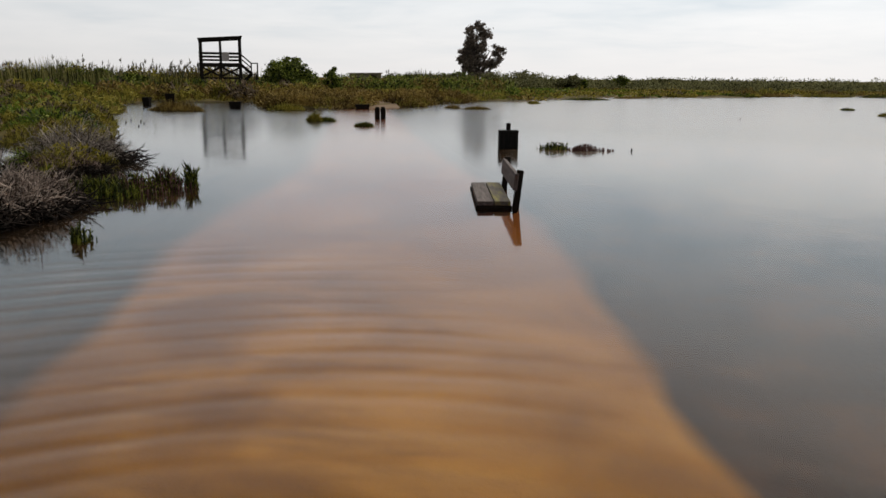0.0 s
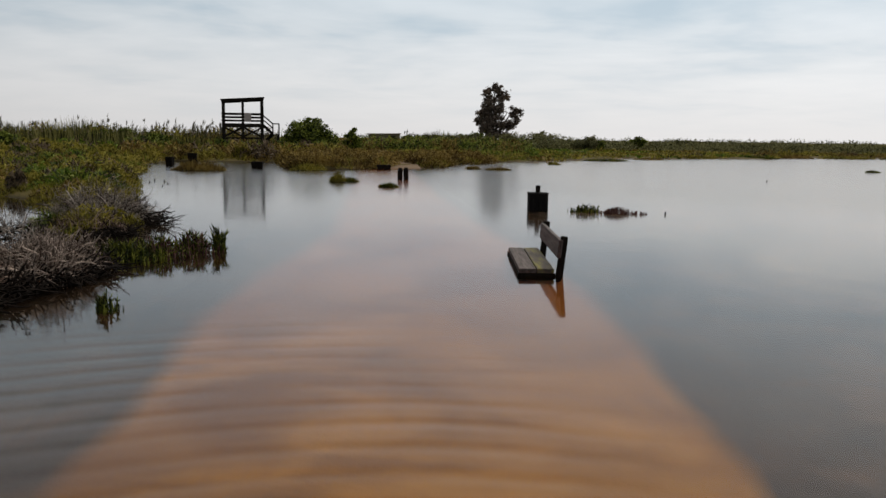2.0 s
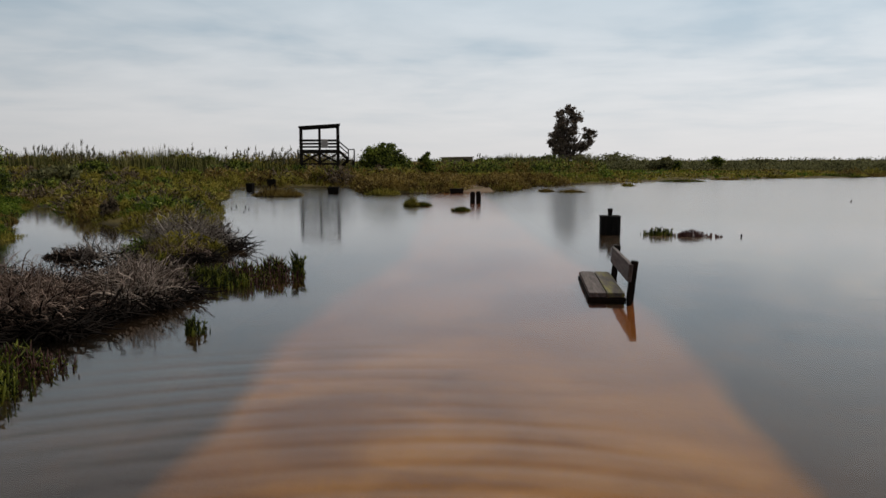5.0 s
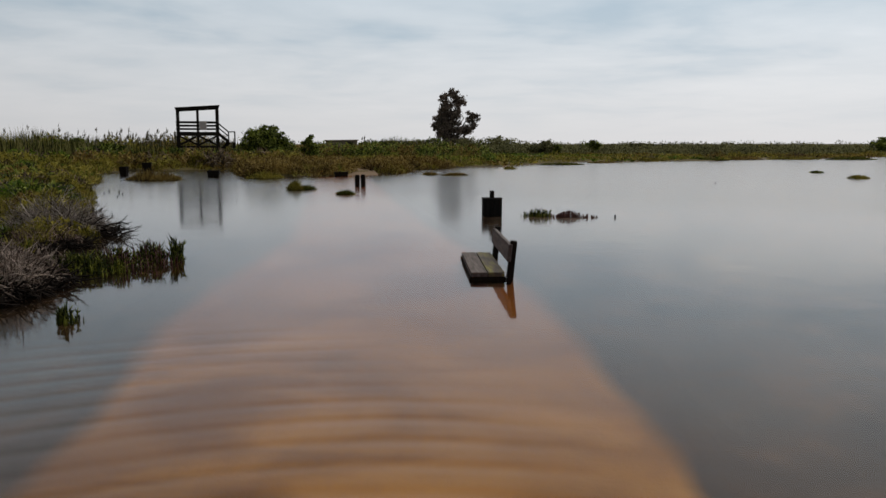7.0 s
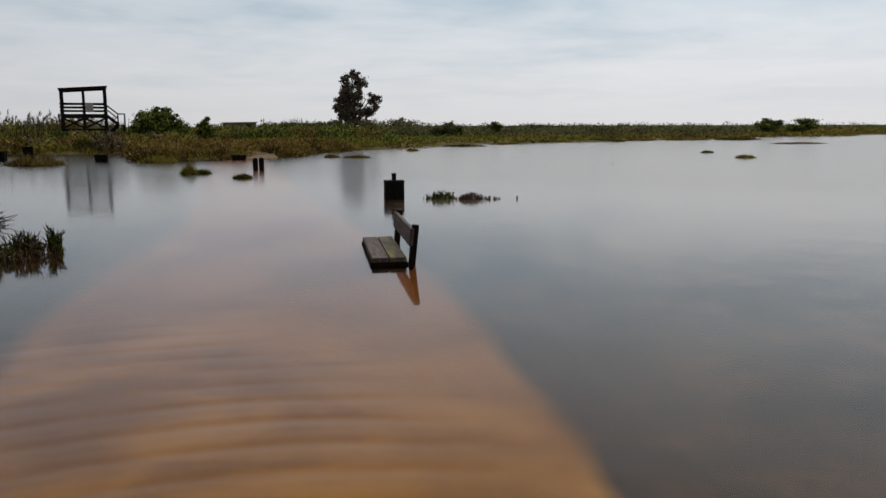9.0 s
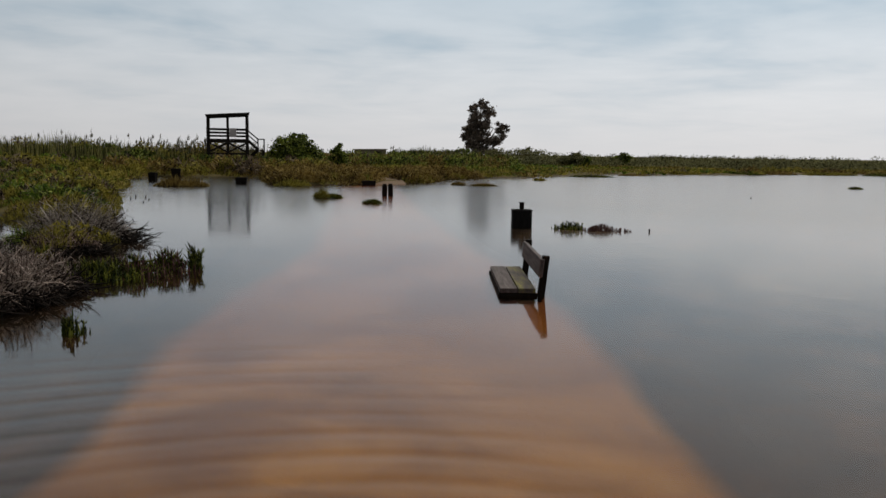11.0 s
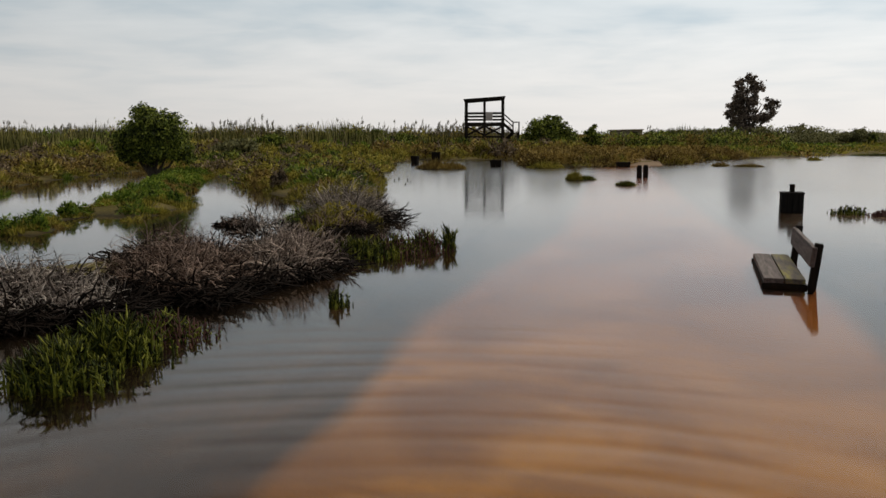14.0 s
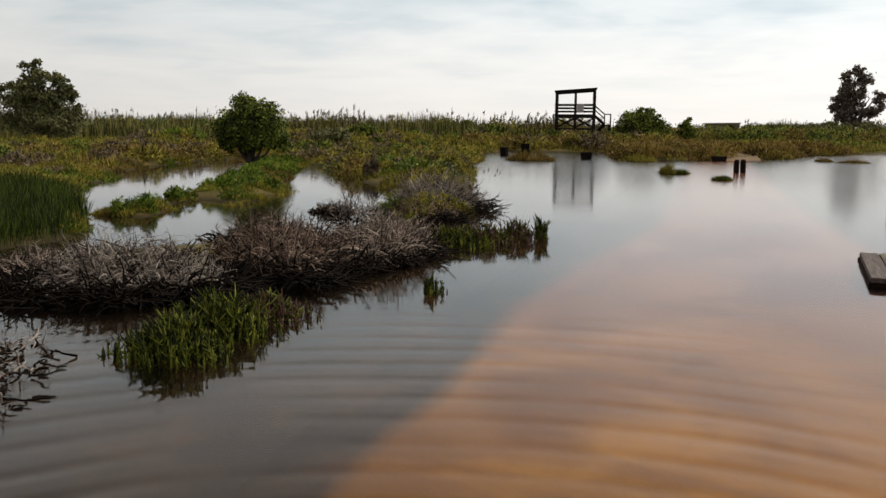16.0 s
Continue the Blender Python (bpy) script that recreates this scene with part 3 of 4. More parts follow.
def make_tower():
    foot = float(ground_z(np.array(-15.95), np.array(57.0))) - 0.1
    tower = base("lookout_tower", (-15.95, 57.0, foot), 15.6)
    w, dpt, floor = 1.31, 1.25, 2.22 - foot

    def top(x):
        return 3.93 - foot + 0.075 * x

    for x in (-w, 0.0, w):
        for y in (-dpt, dpt):
            part("post", beam((x, y, 0), (x, y, top(x)), 0.17, 0.17, 0.01), TOWER_WOOD, tower)
    for y in (-dpt, dpt):
        part("floor_beam", board((2 * w + 0.2, 0.08, 0.2), (0, y * 1.085, floor - 0.08)), TOWER_WOOD, tower)
        part("roof_beam", beam((-w - 0.12, y * 1.1, top(-w) - 0.05), (w + 0.12, y * 1.1, top(w) - 0.05), 0.09, 0.13), TOWER_WOOD, tower)
    for k in range(14):
        part("floor_plank", board((0.18, 2 * dpt + 0.1, 0.045), (-w + 0.2015 * k, 0, floor + 0.045)), TOWER_WOOD, tower)
    for k in range(9):
        y = -dpt - 0.1 + k * (2 * dpt + 0.2) / 8
        part("roof_plank", beam((-w - 0.16, y, top(-w) + 0.05), (w + 0.16, y, top(w) + 0.05), 0.32, 0.045), TOWER_WOOD, tower)
    for y in (-dpt, dpt):
        for z in (0.27, 0.50, 0.73):
            part("rail", beam((-w, y * 1.085, floor + z), (w, y * 1.085, floor + z), 0.045, 0.09), TOWER_WOOD, tower)
    for z in (0.27, 0.50, 0.73):
        part("side_rail", beam((-w * 1.08, -dpt, floor + z), (-w * 1.08, dpt, floor + z), 0.045, 0.075), TOWER_WOOD, tower)
    for y in (-dpt, dpt):
        for x0, x1 in ((-w, 0.0), (0.0, w)):
            part("brace", beam((x0, y * 1.09, floor - 0.18), (x1, y * 1.09, floor - 0.85), 0.06, 0.12), TOWER_WOOD, tower)
            part("brace", beam((x0, y * 1.16, floor - 0.85), (x1, y * 1.16, floor - 0.18), 0.06, 0.12), TOWER_WOOD, tower)
        part("low_beam", board((2 * w, 0.08, 0.14), (0, y * 1.06, floor - 0.95)), TOWER_WOOD, tower)
    part("notice_board", board((0.46, 0.03, 0.60), (0.33, -dpt * 1.16, floor + 0.48)), SIGN_PALE, tower, "pale notice board on the railing")
    # stair: a short flight to a landing, and a second flight back under the deck
    for y in (-0.95, -0.15):
        part("stringer", beam((w, y, floor), (w + 0.72, y, floor - 0.62), 0.06, 0.18), TOWER_WOOD, tower)
        part("hand_rail", beam((w, y, floor + 0.70), (w + 0.72, y, floor + 0.08), 0.045, 0.065), TOWER_WOOD, tower)
        part("hand_rail", beam((w, y, floor + 0.40), (w + 0.72, y, floor - 0.22), 0.045, 0.055), TOWER_WOOD, tower)
        for x in (w + 0.72, w + 1.14):
            part("stair_post", beam((x, y, floor - 0.8), (x, y, floor + 0.10), 0.06, 0.06), TOWER_WOOD, tower)
        part("hand_rail", beam((w + 0.70, y, floor + 0.08), (w + 1.16, y, floor + 0.08), 0.045, 0.065), TOWER_WOOD, tower)
        part("stringer", beam((w + 0.75, y + 0.9, floor - 0.66), (w - 0.45, y + 0.9, floor - 1.75), 0.06, 0.2), TOWER_WOOD, tower)
    part("end_rail", beam((w + 1.14, -0.95, floor - 0.25), (w + 1.14, -0.15, floor - 0.25), 0.045, 0.06), TOWER_WOOD, tower)
    for k in range(3):
        part("tread", board((0.24, 0.8, 0.04), (w + 0.14 + 0.23 * k, -0.55, floor - 0.12 - 0.19 * k)), TOWER_WOOD, tower)
    for k in range(5):
        part("tread", board((0.24, 0.8, 0.04), (w + 0.60 - 0.24 * k, 0.35, floor - 0.86 - 0.19 * k)), TOWER_WOOD, tower)
    part("landing", board((0.5, 1.75, 0.06), (w + 0.93, -0.1, floor - 0.68)), TOWER_WOOD, tower)
    for y in (-0.9, 0.7):
        part("landing_post", beam((w + 1.1, y, 0), (w + 1.1, y, floor - 0.7), 0.1, 0.1), TOWER_WOOD, tower)
    tagged(tower, "dark timber lookout tower with flat roof, railings and stair", "lookout tower")


make_tower()

# ---- bollards and dark blocks in the water ----


def make_bollards():
    first = base("bollard", (-2.46, 28.2, -0.32), 0)
    part("post", beam((0, 0, 0), (0, 0, 0.69), 0.17, 0.17, 0.03), WOOD_DARK, first)
    part("cap", board((0.13, 0.13, 0.04), (0, 0, 0.70), bevel=0.012), WOOD_DARK, first)
    tagged(first, "short dark wooden bollard standing in flood water", "bollard", "bollards in the water")
    copy_thing(first, pose(-2.255, 28.25, -0.31, 2, -1, 8))


def make_block_seat(place, wide, high, turn):
    """A squat timber seat or marker, half drowned."""
    seat = base("timber_block", place, turn)
    part("beam", board((wide, 0.28, 0.12), (0, 0, high - 0.06), bevel=0.012), WOOD_DARK, seat)
    part("beam", board((wide * 0.94, 0.26, 0.11), (0, 0, high - 0.175), bevel=0.012), WOOD_DARK, seat)
    for s in (-1, 1):
        part("leg", board((wide * 0.44, 0.22, high - 0.2), (s * wide * 0.235, 0, (high - 0.2) / 2)), WOOD_DARK, seat)
    tagged(seat, "low dark timber block at the water's edge", "timber block", "timber blocks")


make_bollards()
make_block_seat((-9.55, 36.2, -0.36), 0.52, 0.66, 5)
make_block_seat((-3.9, 36.6, -0.2), 0.6, 0.42, 20)
make_block_seat((-14.25, 38.2, -0.33), 0.36, 0.74, -10)
make_block_seat((-15.3, 44.4, -0.15), 0.5, 0.62, 12)

# ---- low hut far off ----


def make_hut():
    z = float(ground_z(np.array(-9.9), np.array(95.0)))
    hut = base("hut", (-9.9, 95.0, z), 4)
    part("wall", board((3.6, 2.6, 1.6), (0, 0, 0.78), bevel=0.02), HUT_WALL, hut)
    part("roof", beam((-1.95, 0, 1.56), (1.95, 0, 1.62), 3.0, 0.10), HUT_ROOF, hut)
    part("door", board((0.8, 0.05, 1.35), (0.9, -1.31, 0.7)), TOWER_WOOD, hut)
    tagged(hut, "low brown hut with a flat roof in scrub", "hut")


make_hut()

# ---- plants ----


def crown_points(n, middle, radius, rough=0.25, hollow=0.55, seed=1):
    """Places in an uneven crown: many small clusters of leaves, spread through a squashed ball, with gaps between them."""
    r = np.random.default_rng(seed)
    m = max(9, int(n / 75))
    d = r.normal(size=(m, 3))
    d /= np.linalg.norm(d, axis=1, keepdims=True)
    hub = d * (hollow + (1.0 - hollow) * r.random(m) ** 0.7)[:, None] * r.uniform(1 - rough, 1 + rough * 0.45, m)[:, None]
    own = r.integers(0, m, n)
    size = r.uniform(0.10, 0.24, m)[own]
    off = r.normal(size=(n, 3)) * size[:, None] * np.array([1.0, 1.0, 0.8])
    return np.array(middle) + (hub[own] + off) * np.array(radius)


def limbs(foot, tops, thick, k=6, seed=1):
    """Tapered limbs that rise from one foot to several tops."""
    r = np.random.default_rng(seed)
    foot, tops = np.array(foot, float), np.array(tops, float)
    t = np.linspace(0, 1, k)
    lines = foot + (tops[:, None] - foot) * np.stack([t ** 1.4, t ** 1.4, t], -1)[None]
    lines[:, 1:-1] += r.normal(size=(len(tops), k - 2, 3)) * 0.03 * np.linalg.norm(tops - foot, axis=1)[:, None, None]
    return tubes(lines, thick * (1.0 - 0.85 * t)[None] * np.ones((len(tops), 1)), 6)


def make_bush(name, place, lobes, leaf, leaf_size, per_lobe, material, label, category, trunk_r=0.06, seed=1, group="", hollow=0.5):
    """A woody plant: trunk and limbs, and a crown of leaves in several lobes (centre and radii each)."""
    x, y = place
    z = float(ground_z(np.array(float(x)), np.array(float(y)))) - 0.05
    thing = base(name, (x, y, z))
    tops = [(c[0], c[1], c[2] + 0.3 * r[2]) for c, r in lobes]
    tops += [(c[0] * 0.6 + 0.2 * math.sin(7 * i), c[1], c[2]) for i, (c, r) in enumerate(lobes)]
    v, f = limbs((0, 0, 0), tops, trunk_r, seed=seed)
    mesh_of("trunk", v, f, STEM, thing)
    pieces = []
    for i, (c, r) in enumerate(lobes):
        n = int(1.6 * per_lobe * (r[0] * r[2]) / (lobes[0][1][0] * lobes[0][1][2]))
        p = crown_points(n, c, r, 0.42, hollow, seed * 31 + i)
        pieces.append(leaves(p, leaf_size * rng.uniform(0.6, 1.3, n)))
    v, f = joined(pieces)
    mesh_of("crown", v, f, material, thing)
    tagged(thing, label, category, group)


# the round green bush on the spit
make_bush("bush", (-18.1, 23.2), [((0.0, 0, 1.5), (1.05, 1.0, 0.8)), ((-0.72, 0.1, 1.55), (0.72, 0.7, 0.65)), ((0.75, -0.2, 1.45), (0.8, 0.75, 0.68)), ((-0.15, 0.1, 2.2), (0.55, 0.55, 0.42)), ((0.45, 0.1, 2.0), (0.5, 0.5, 0.4)),
          ((1.1, 0.2, 0.95), (0.5, 0.5, 0.38)), ((-0.95, -0.1, 1.15), (0.42, 0.5, 0.4)), ((0.3, -0.2, 0.95), (0.65, 0.5, 0.35)), ((-0.45, -0.2, 0.85), (0.5, 0.5, 0.3))],
          "leaf", 0.058, 5200, LEAF, "round dense green bush on a grassy spit", "bush", 0.09, 3, hollow=0.4)
# the big grey-green tree at the far side of the reeds: a dense body under a feathery top
make_bush("tamarisk_tree", (-51.5, 42.0), [((0.9, 0, 1.7), (2.3, 2.0, 1.5)), ((-2.9, 0.4, 1.9), (1.9, 1.7, 1.6)), ((2.7, -0.3, 1.2), (1.4, 1.4, 1.0)), ((-0.6, 0, 3.3), (1.7, 1.4, 1.0)), ((1.2, 0, 3.2), (1.3, 1.2, 0.9)),
          ((-0.9, 0, 4.9), (0.7, 0.7, 0.75)), ((-1.9, 0, 4.3), (0.65, 0.6, 0.7)), ((0.3, 0, 4.6), (0.6, 0.6, 0.7)), ((1.3, 0, 4.5), (0.5, 0.5, 0.65)), ((2.2, 0, 4.2), (0.6, 0.5, 0.6)), ((2.9, 0, 3.3), (0.55, 0.5, 0.8)),
          ((-0.4, 0, 5.6), (0.4, 0.4, 0.4)), ((-1.4, 0, 5.4), (0.35, 0.4, 0.4)), ((3.6, 0, 2.3), (0.5, 0.5, 0.6)), ((-3.4, 0, 3.6), (0.9, 0.7, 0.8))],
          "leaf", 0.12, 3600, LEAF_GREY, "wide grey-green tamarisk tree with feathery top", "tree", 0.2, 5, hollow=0.4)
make_bush("bush", (-12.2, 62.0), [((0, 0, 1.3), (1.7, 1.4, 1.1)), ((-0.7, 0, 1.9), (0.9, 0.9, 0.7)), ((0.5, 0, 2.1), (0.8, 0.8, 0.6)), ((1.2, 0, 1.2), (0.9, 0.8, 0.8)), ((-1.3, 0, 1.1), (0.7, 0.7, 0.8)), ((0.0, 0, 2.5), (0.5, 0.5, 0.4))],
          "leaf", 0.10, 3200, LEAF, "dense dark green bush beside the lookout tower", "bush", 0.08, 7, hollow=0.3)
make_bush("bush", (-9.2, 63.5), [((0, 0, 0.9), (0.75, 0.7, 0.8)), ((0.1, 0, 1.5), (0.4, 0.4, 0.5))], "leaf", 0.10, 1200, LEAF, "small dark green bush in the scrub", "bush", 0.05, 8)
# the gum tree
make_bush("gum_tree", (3.2, 117.0), [((0.0, 0, 3.8), (1.7, 1.3, 1.3)), ((-1.2, 0, 2.6), (1.0, 0.9, 1.1)), ((-1.3, 0, 5.0), (1.1, 0.9, 1.2)), ((1.0, 0, 5.4), (1.3, 1.0, 1.2)), ((-0.6, 0, 6.6), (1.2, 0.9, 1.1)), ((1.2, 0, 7.0), (1.2, 0.8, 1.1)),
          ((0.7, 0, 8.2), (1.0, 0.7, 0.8)), ((-0.6, 0, 7.8), (0.9, 0.6, 0.8)), ((-1.7, 0, 3.8), (0.8, 0.6, 1.0)), ((1.4, 0, 3.2), (0.9, 0.9, 0.9)), ((2.5, 0, 2.8), (0.9, 0.8, 0.9)), ((3.2, 0, 3.8), (0.9, 0.8, 1.0)), ((3.5, 0, 5.0), (0.8, 0.6, 0.9)),
          ((2.8, 0, 4.6), (0.6, 0.5, 0.7)), ((0.4, 0, 1.8), (1.6, 1.1, 1.0)), ((2.0, 0, 1.6), (1.2, 1.0, 0.8)), ((-0.3, 0, 5.6), (0.9, 0.8, 0.9))],
          "leaf", 0.16, 1500, LEAF_TREE, "tall gum tree with open clumped brown-green crown", "tree", 0.24, 9, hollow=0.15)
# scrub standing above the far shore
for i, (x, y, w, h) in enumerate(((12.9, 91, 1.5, 1.75), (14.6, 93, 1.1, 1.2), (20.6, 101, 1.3, 1.7), (23.4, 103, 1.0, 1.2), (64, 112, 2.6, 2.4), (70, 113, 3.0, 2.6), (8.5, 113, 4.5, 2.4), (0.0, 112, 3.2, 2.2), (-6, 108, 3.0, 1.6), (30, 118, 3.0, 1.5),
                                  (-26, 58, 2.2, 1.9), (-21, 52, 1.7, 1.5), (-24.5, 38, 1.5, 1.25), (-28, 47, 1.8, 1.5))):
    make_bush("bush", (x, y), [((0, 0, h * 0.45), (w * 0.8, w * 0.6, h * 0.45)), ((w * 0.4, 0, h * 0.6), (w * 0.5, w * 0.5, h * 0.4)), ((-w * 0.45, 0, h * 0.42), (w * 0.55, w * 0.5, h * 0.36))],
              "leaf", 0.12 if y < 100 else 0.15, 1100, LEAF if i % 3 else LEAF_GREY, "low dark green bush in the marsh scrub", "bush", 0.05, 20 + i, "bushes of the far shore", 0.3)


def clump_field(name, material, xy, radius, height, n, width, label, spread_r=1.0):
    """Low bushy growth: n sprigs on a dome for each place."""
    m = len(xy)
    c = np.repeat(np.concatenate([xy, ground_z(xy[:, 0], xy[:, 1])[:, None] - 0.02], 1), n, axis=0)
    R = np.repeat(radius, n)
    H = np.repeat(height, n)
    ang = rng.uniform(0, 2 * np.pi, m * n)
    u = np.sqrt(rng.random(m * n)) * spread_r
    out = np.stack([np.cos(ang), np.sin(ang)], 1)
    tips = c.copy()
    tips[:, :2] += out * (R * u)[:, None]
    tips[:, 2] += H * np.sqrt(np.clip(1.05 - u * u, 0.02, 1)) * rng.uniform(0.55, 1.12, m * n)
    feet = c.copy()
    feet[:, :2] += out * (R * u * 0.72)[:, None] + rng.normal(size=(m * n, 2)) * (R * 0.10)[:, None]
    feet[:, 2] += np.maximum(0, (tips[:, 2] - c[:, 2]) - H * rng.uniform(0.35, 0.8, m * n)) * 0.9
    v, f = blades(feet, tips, np.repeat(width, n) * rng.uniform(0.6, 1.4, m * n))
    ob = mesh_of(name, v, f, material)
    return tagged(ob, label, "marsh plants", kind="stuff")


def dome_field(name, material, xy, radius, height, n, label):
    """Leafy low bushes: short sprigs over and inside a dome for each place."""
    m = len(xy)
    c = np.repeat(np.concatenate([xy, ground_z(xy[:, 0], xy[:, 1])[:, None] - 0.03], 1), n, axis=0)
    R_, H = np.repeat(radius, n), np.repeat(height, n)
    ang = rng.uniform(0, 2 * np.pi, m * n)
    # each bush has its own lobes
    lobes = 1 + 0.22 * np.sin(3 * ang + np.repeat(rng.uniform(0, 6, m), n)) + 0.13 * np.sin(5 * ang + np.repeat(rng.uniform(0, 6, m), n))
    up_ = rng.random(m * n)
    rho = (0.55 + 0.5 * rng.random(m * n) ** 0.5) * lobes
    out = np.stack([np.cos(ang) * np.sqrt(1 - up_ ** 2), np.sin(ang) * np.sqrt(1 - up_ ** 2), up_], 1)
    p = c + out * np.stack([R_ * rho, R_ * rho, H * np.clip(rho, 0.5, 1.15)], 1)
    d = out * np.array([0.7, 0.7, 0.9]) + rng.normal(size=(m * n, 3)) * 0.6
    d /= np.linalg.norm(d, axis=1, keepdims=True)
    ln = np.clip(0.32 * H, 0.05, 0.30) * rng.uniform(0.5, 1.2, m * n)
    v, f = blades(p - d * ln[:, None] * 0.6, p + d * ln[:, None] * 0.6, ln * 0.42)
    return tagged(mesh_of(name, v, f, material), label, "marsh plants", kind="stuff")


def scatter(n, x0, x1, y0, y1, least=0.1, most=1e9):
    p = np.stack([rng.uniform(x0, x1, n), rng.uniform(y0, y1, n)], 1)
    d = land_by(p[:, 0], p[:, 1])
    return p[(d > least) & (d < most)]


def plant_zone(p, far, sizes, n, width, domes=False, green=0.0):
    """Splits places between green, olive and rusty growth by patches."""
    k = wobble(p[:, 0], p[:, 1], 1.1 * far, 3.0) + rng.normal(size=len(p)) * 0.35 + green
    dry = rng.random(len(p)) < (0.2 if domes else 0.0)
    k = np.where(dry, 9.0, k)
    for name, mat_, sel, label in (("dry_scrub", DRY, k > 8, "grey-brown dry scrub"), ("olive_scrub", OLIVE, (k > -0.3) & (k <= 0.7), "low olive-green marsh scrub"), ("rusty_scrub", RUST, k <= -0.3, "low rust-brown marsh plants"), ("green_scrub", GRASS, (k > 0.7) & (k < 8), "fresh green marsh herbs")):
        q = p[sel]
        if len(q):
            s = rng.uniform(*sizes[0], len(q))
            if domes:
                dome_field(name, mat_, q, s, rng.uniform(*sizes[1], len(q)), n, label)
                continue
            clump_field(name, mat_, q, s, rng.uniform(*sizes[1], len(q)), n, np.full(len(q), width), label)


# spit and near banks
def zone_of(p, poly, least=-1e9):
    return p[inside_by(p[:, 0], p[:, 1], poly) > least]


near = scatter(3000, -24, -4.6, 10.0, 31, 0.02)
near = near[inside_by(near[:, 0], near[:, 1], ISLAND) < 0]
near = near[inside_by(near[:, 0], near[:, 1], LEFT_BANK) < 0]
plant_zone(near, 2.0, ((0.16, 0.42), (0.12, 0.30)), 105, 0.022)
isle = zone_of(scatter(2900, -20, -9, 9, 25.5, 0.02), ISLAND, -0.12)
plant_zone(isle, 2.0, ((0.14, 0.30), (0.08, 0.18)), 110, 0.022)
tufts = zone_of(scatter(900, -20, -9, 9, 25.5, 0.15), ISLAND, 0.1)[:75]
dome_field("green_scrub", GRASS, tufts, rng.uniform(0.14, 0.34, len(tufts)), rng.uniform(0.14, 0.30, len(tufts)), 420, "fresh green marsh herbs")
bank = zone_of(scatter(3000, -34, -8.2, 4, 30, 0.03), LEFT_BANK, -0.3)
plant_zone(bank, 2.5, ((0.18, 0.5), (0.10, 0.26)), 105, 0.026, green=0.7)
tufts = zone_of(scatter(900, -34, -8.2, 4, 30, 0.5), LEFT_BANK, 0.6)[:180]
plant_zone(tufts, 2.5, ((0.25, 0.6), (0.14, 0.32)), 420, 0.024, True, green=0.5)
spit = scatter(480, -13, -4.8, 10.8, 30, 0.42)
spit = spit[inside_by(spit[:, 0], spit[:, 1], ISLAND) < -0.3]
plant_zone(spit, 1.5, ((0.25, 0.65), (0.22, 0.50)), 400, 0.022, True)
# rough bushy growth that stands out of the rest
lumps = scatter(520, -42, -9, 22, 56, 0.6)
plant_zone(lumps[lumps[:, 1] < 40], 3.0, ((0.45, 1.2), (0.25, 0.60)), 330, 0.040, True)
plant_zone(lumps[lumps[:, 1] >= 40], 3.0, ((0.6, 1.4), (0.45, 1.0)), 330, 0.040, True, green=0.3)
skirt = scatter(70, -20, -10, 52.5, 55.5, 0.5)
dome_field("green_scrub", LEAF, skirt, rng.uniform(0.6, 1.1, len(skirt)), rng.uniform(0.5, 0.95, len(skirt)), 420, "dark green scrub at the lookout tower's foot")
knolls = scatter(110, -32, -7.5, 17, 44, 0.9)
knolls = knolls[inside_by(knolls[:, 0], knolls[:, 1], ISLAND) < -0.5]
half = len(knolls) // 2
dome_field("green_scrub", LEAF, knolls[:half], rng.uniform(0.5, 1.0, half), rng.uniform(0.30, 0.62, half), 620, "dark green rounded marsh shrubs")
dome_field("dry_scrub", DRY, knolls[half:], rng.uniform(0.4, 0.9, len(knolls) - half), rng.uniform(0.28, 0.55, len(knolls) - half), 620, "grey-brown dry marsh shrubs")
cape = scatter(420, -10.5, 2.5, 34.5, 50, 0.0, 6.0)
cape = cape[(np.abs(cape[:, 0] - path_middle(cape[:, 1]) - 1.3) > 0.9) | (cape[:, 1] > 41.5)]
dome_field("rusty_scrub", RUST, cape, rng.uniform(0.35, 0.8, len(cape)), rng.uniform(0.25, 0.62, len(cape)), 380, "low rust-brown marsh plants")
screen = scatter(420, -45, 6, 76, 100, 1.0)
plain = rng.random(len(screen)) < 0.5
dry_screen, screen = screen[plain], screen[~plain]
dome_field("far_scrub", RUST, dry_screen, rng.uniform(0.8, 2.0, len(dry_screen)), rng.uniform(0.6, 1.2, len(dry_screen)), 220, "rust-brown scrub behind the shore")
dome_field("far_scrub", LEAF, screen, rng.uniform(0.8, 2.0, len(screen)), rng.uniform(0.7, 1.45, len(screen)), 220, "dark green scrub behind the shore")
behind = scatter(200, 6, 60, 92, 125, 4.0)
dome_field("far_scrub", LEAF_GREY, behind, rng.uniform(1.0, 2.4, len(behind)), rng.uniform(0.7, 1.5, len(behind)), 260, "dark green scrub behind the shore")
hedge = scatter(170, -66, -17.5, 57, 73, 1.0)
plant_zone(hedge, 4.0, ((0.8, 2.0), (1.0, 1.95)), 320, 0.09, True)
skyline = scatter(170, 25, 280, 125, 240, 8.0)
dome_field("far_scrub", LEAF_GREY, skyline, rng.uniform(1.2, 3.6, len(skyline)), rng.uniform(0.7, 1.7, len(skyline)), 200, "grey-green scrub on the skyline")
edge = np.concatenate([scatter(260, 0, 60, 48, 95, 0.0, 3.5), scatter(160, 40, 130, 80, 140, 0.0, 5.0)])
plant_zone(edge, 5.0, ((0.6, 1.6), (0.25, 0.7)), 240, 0.09, True)
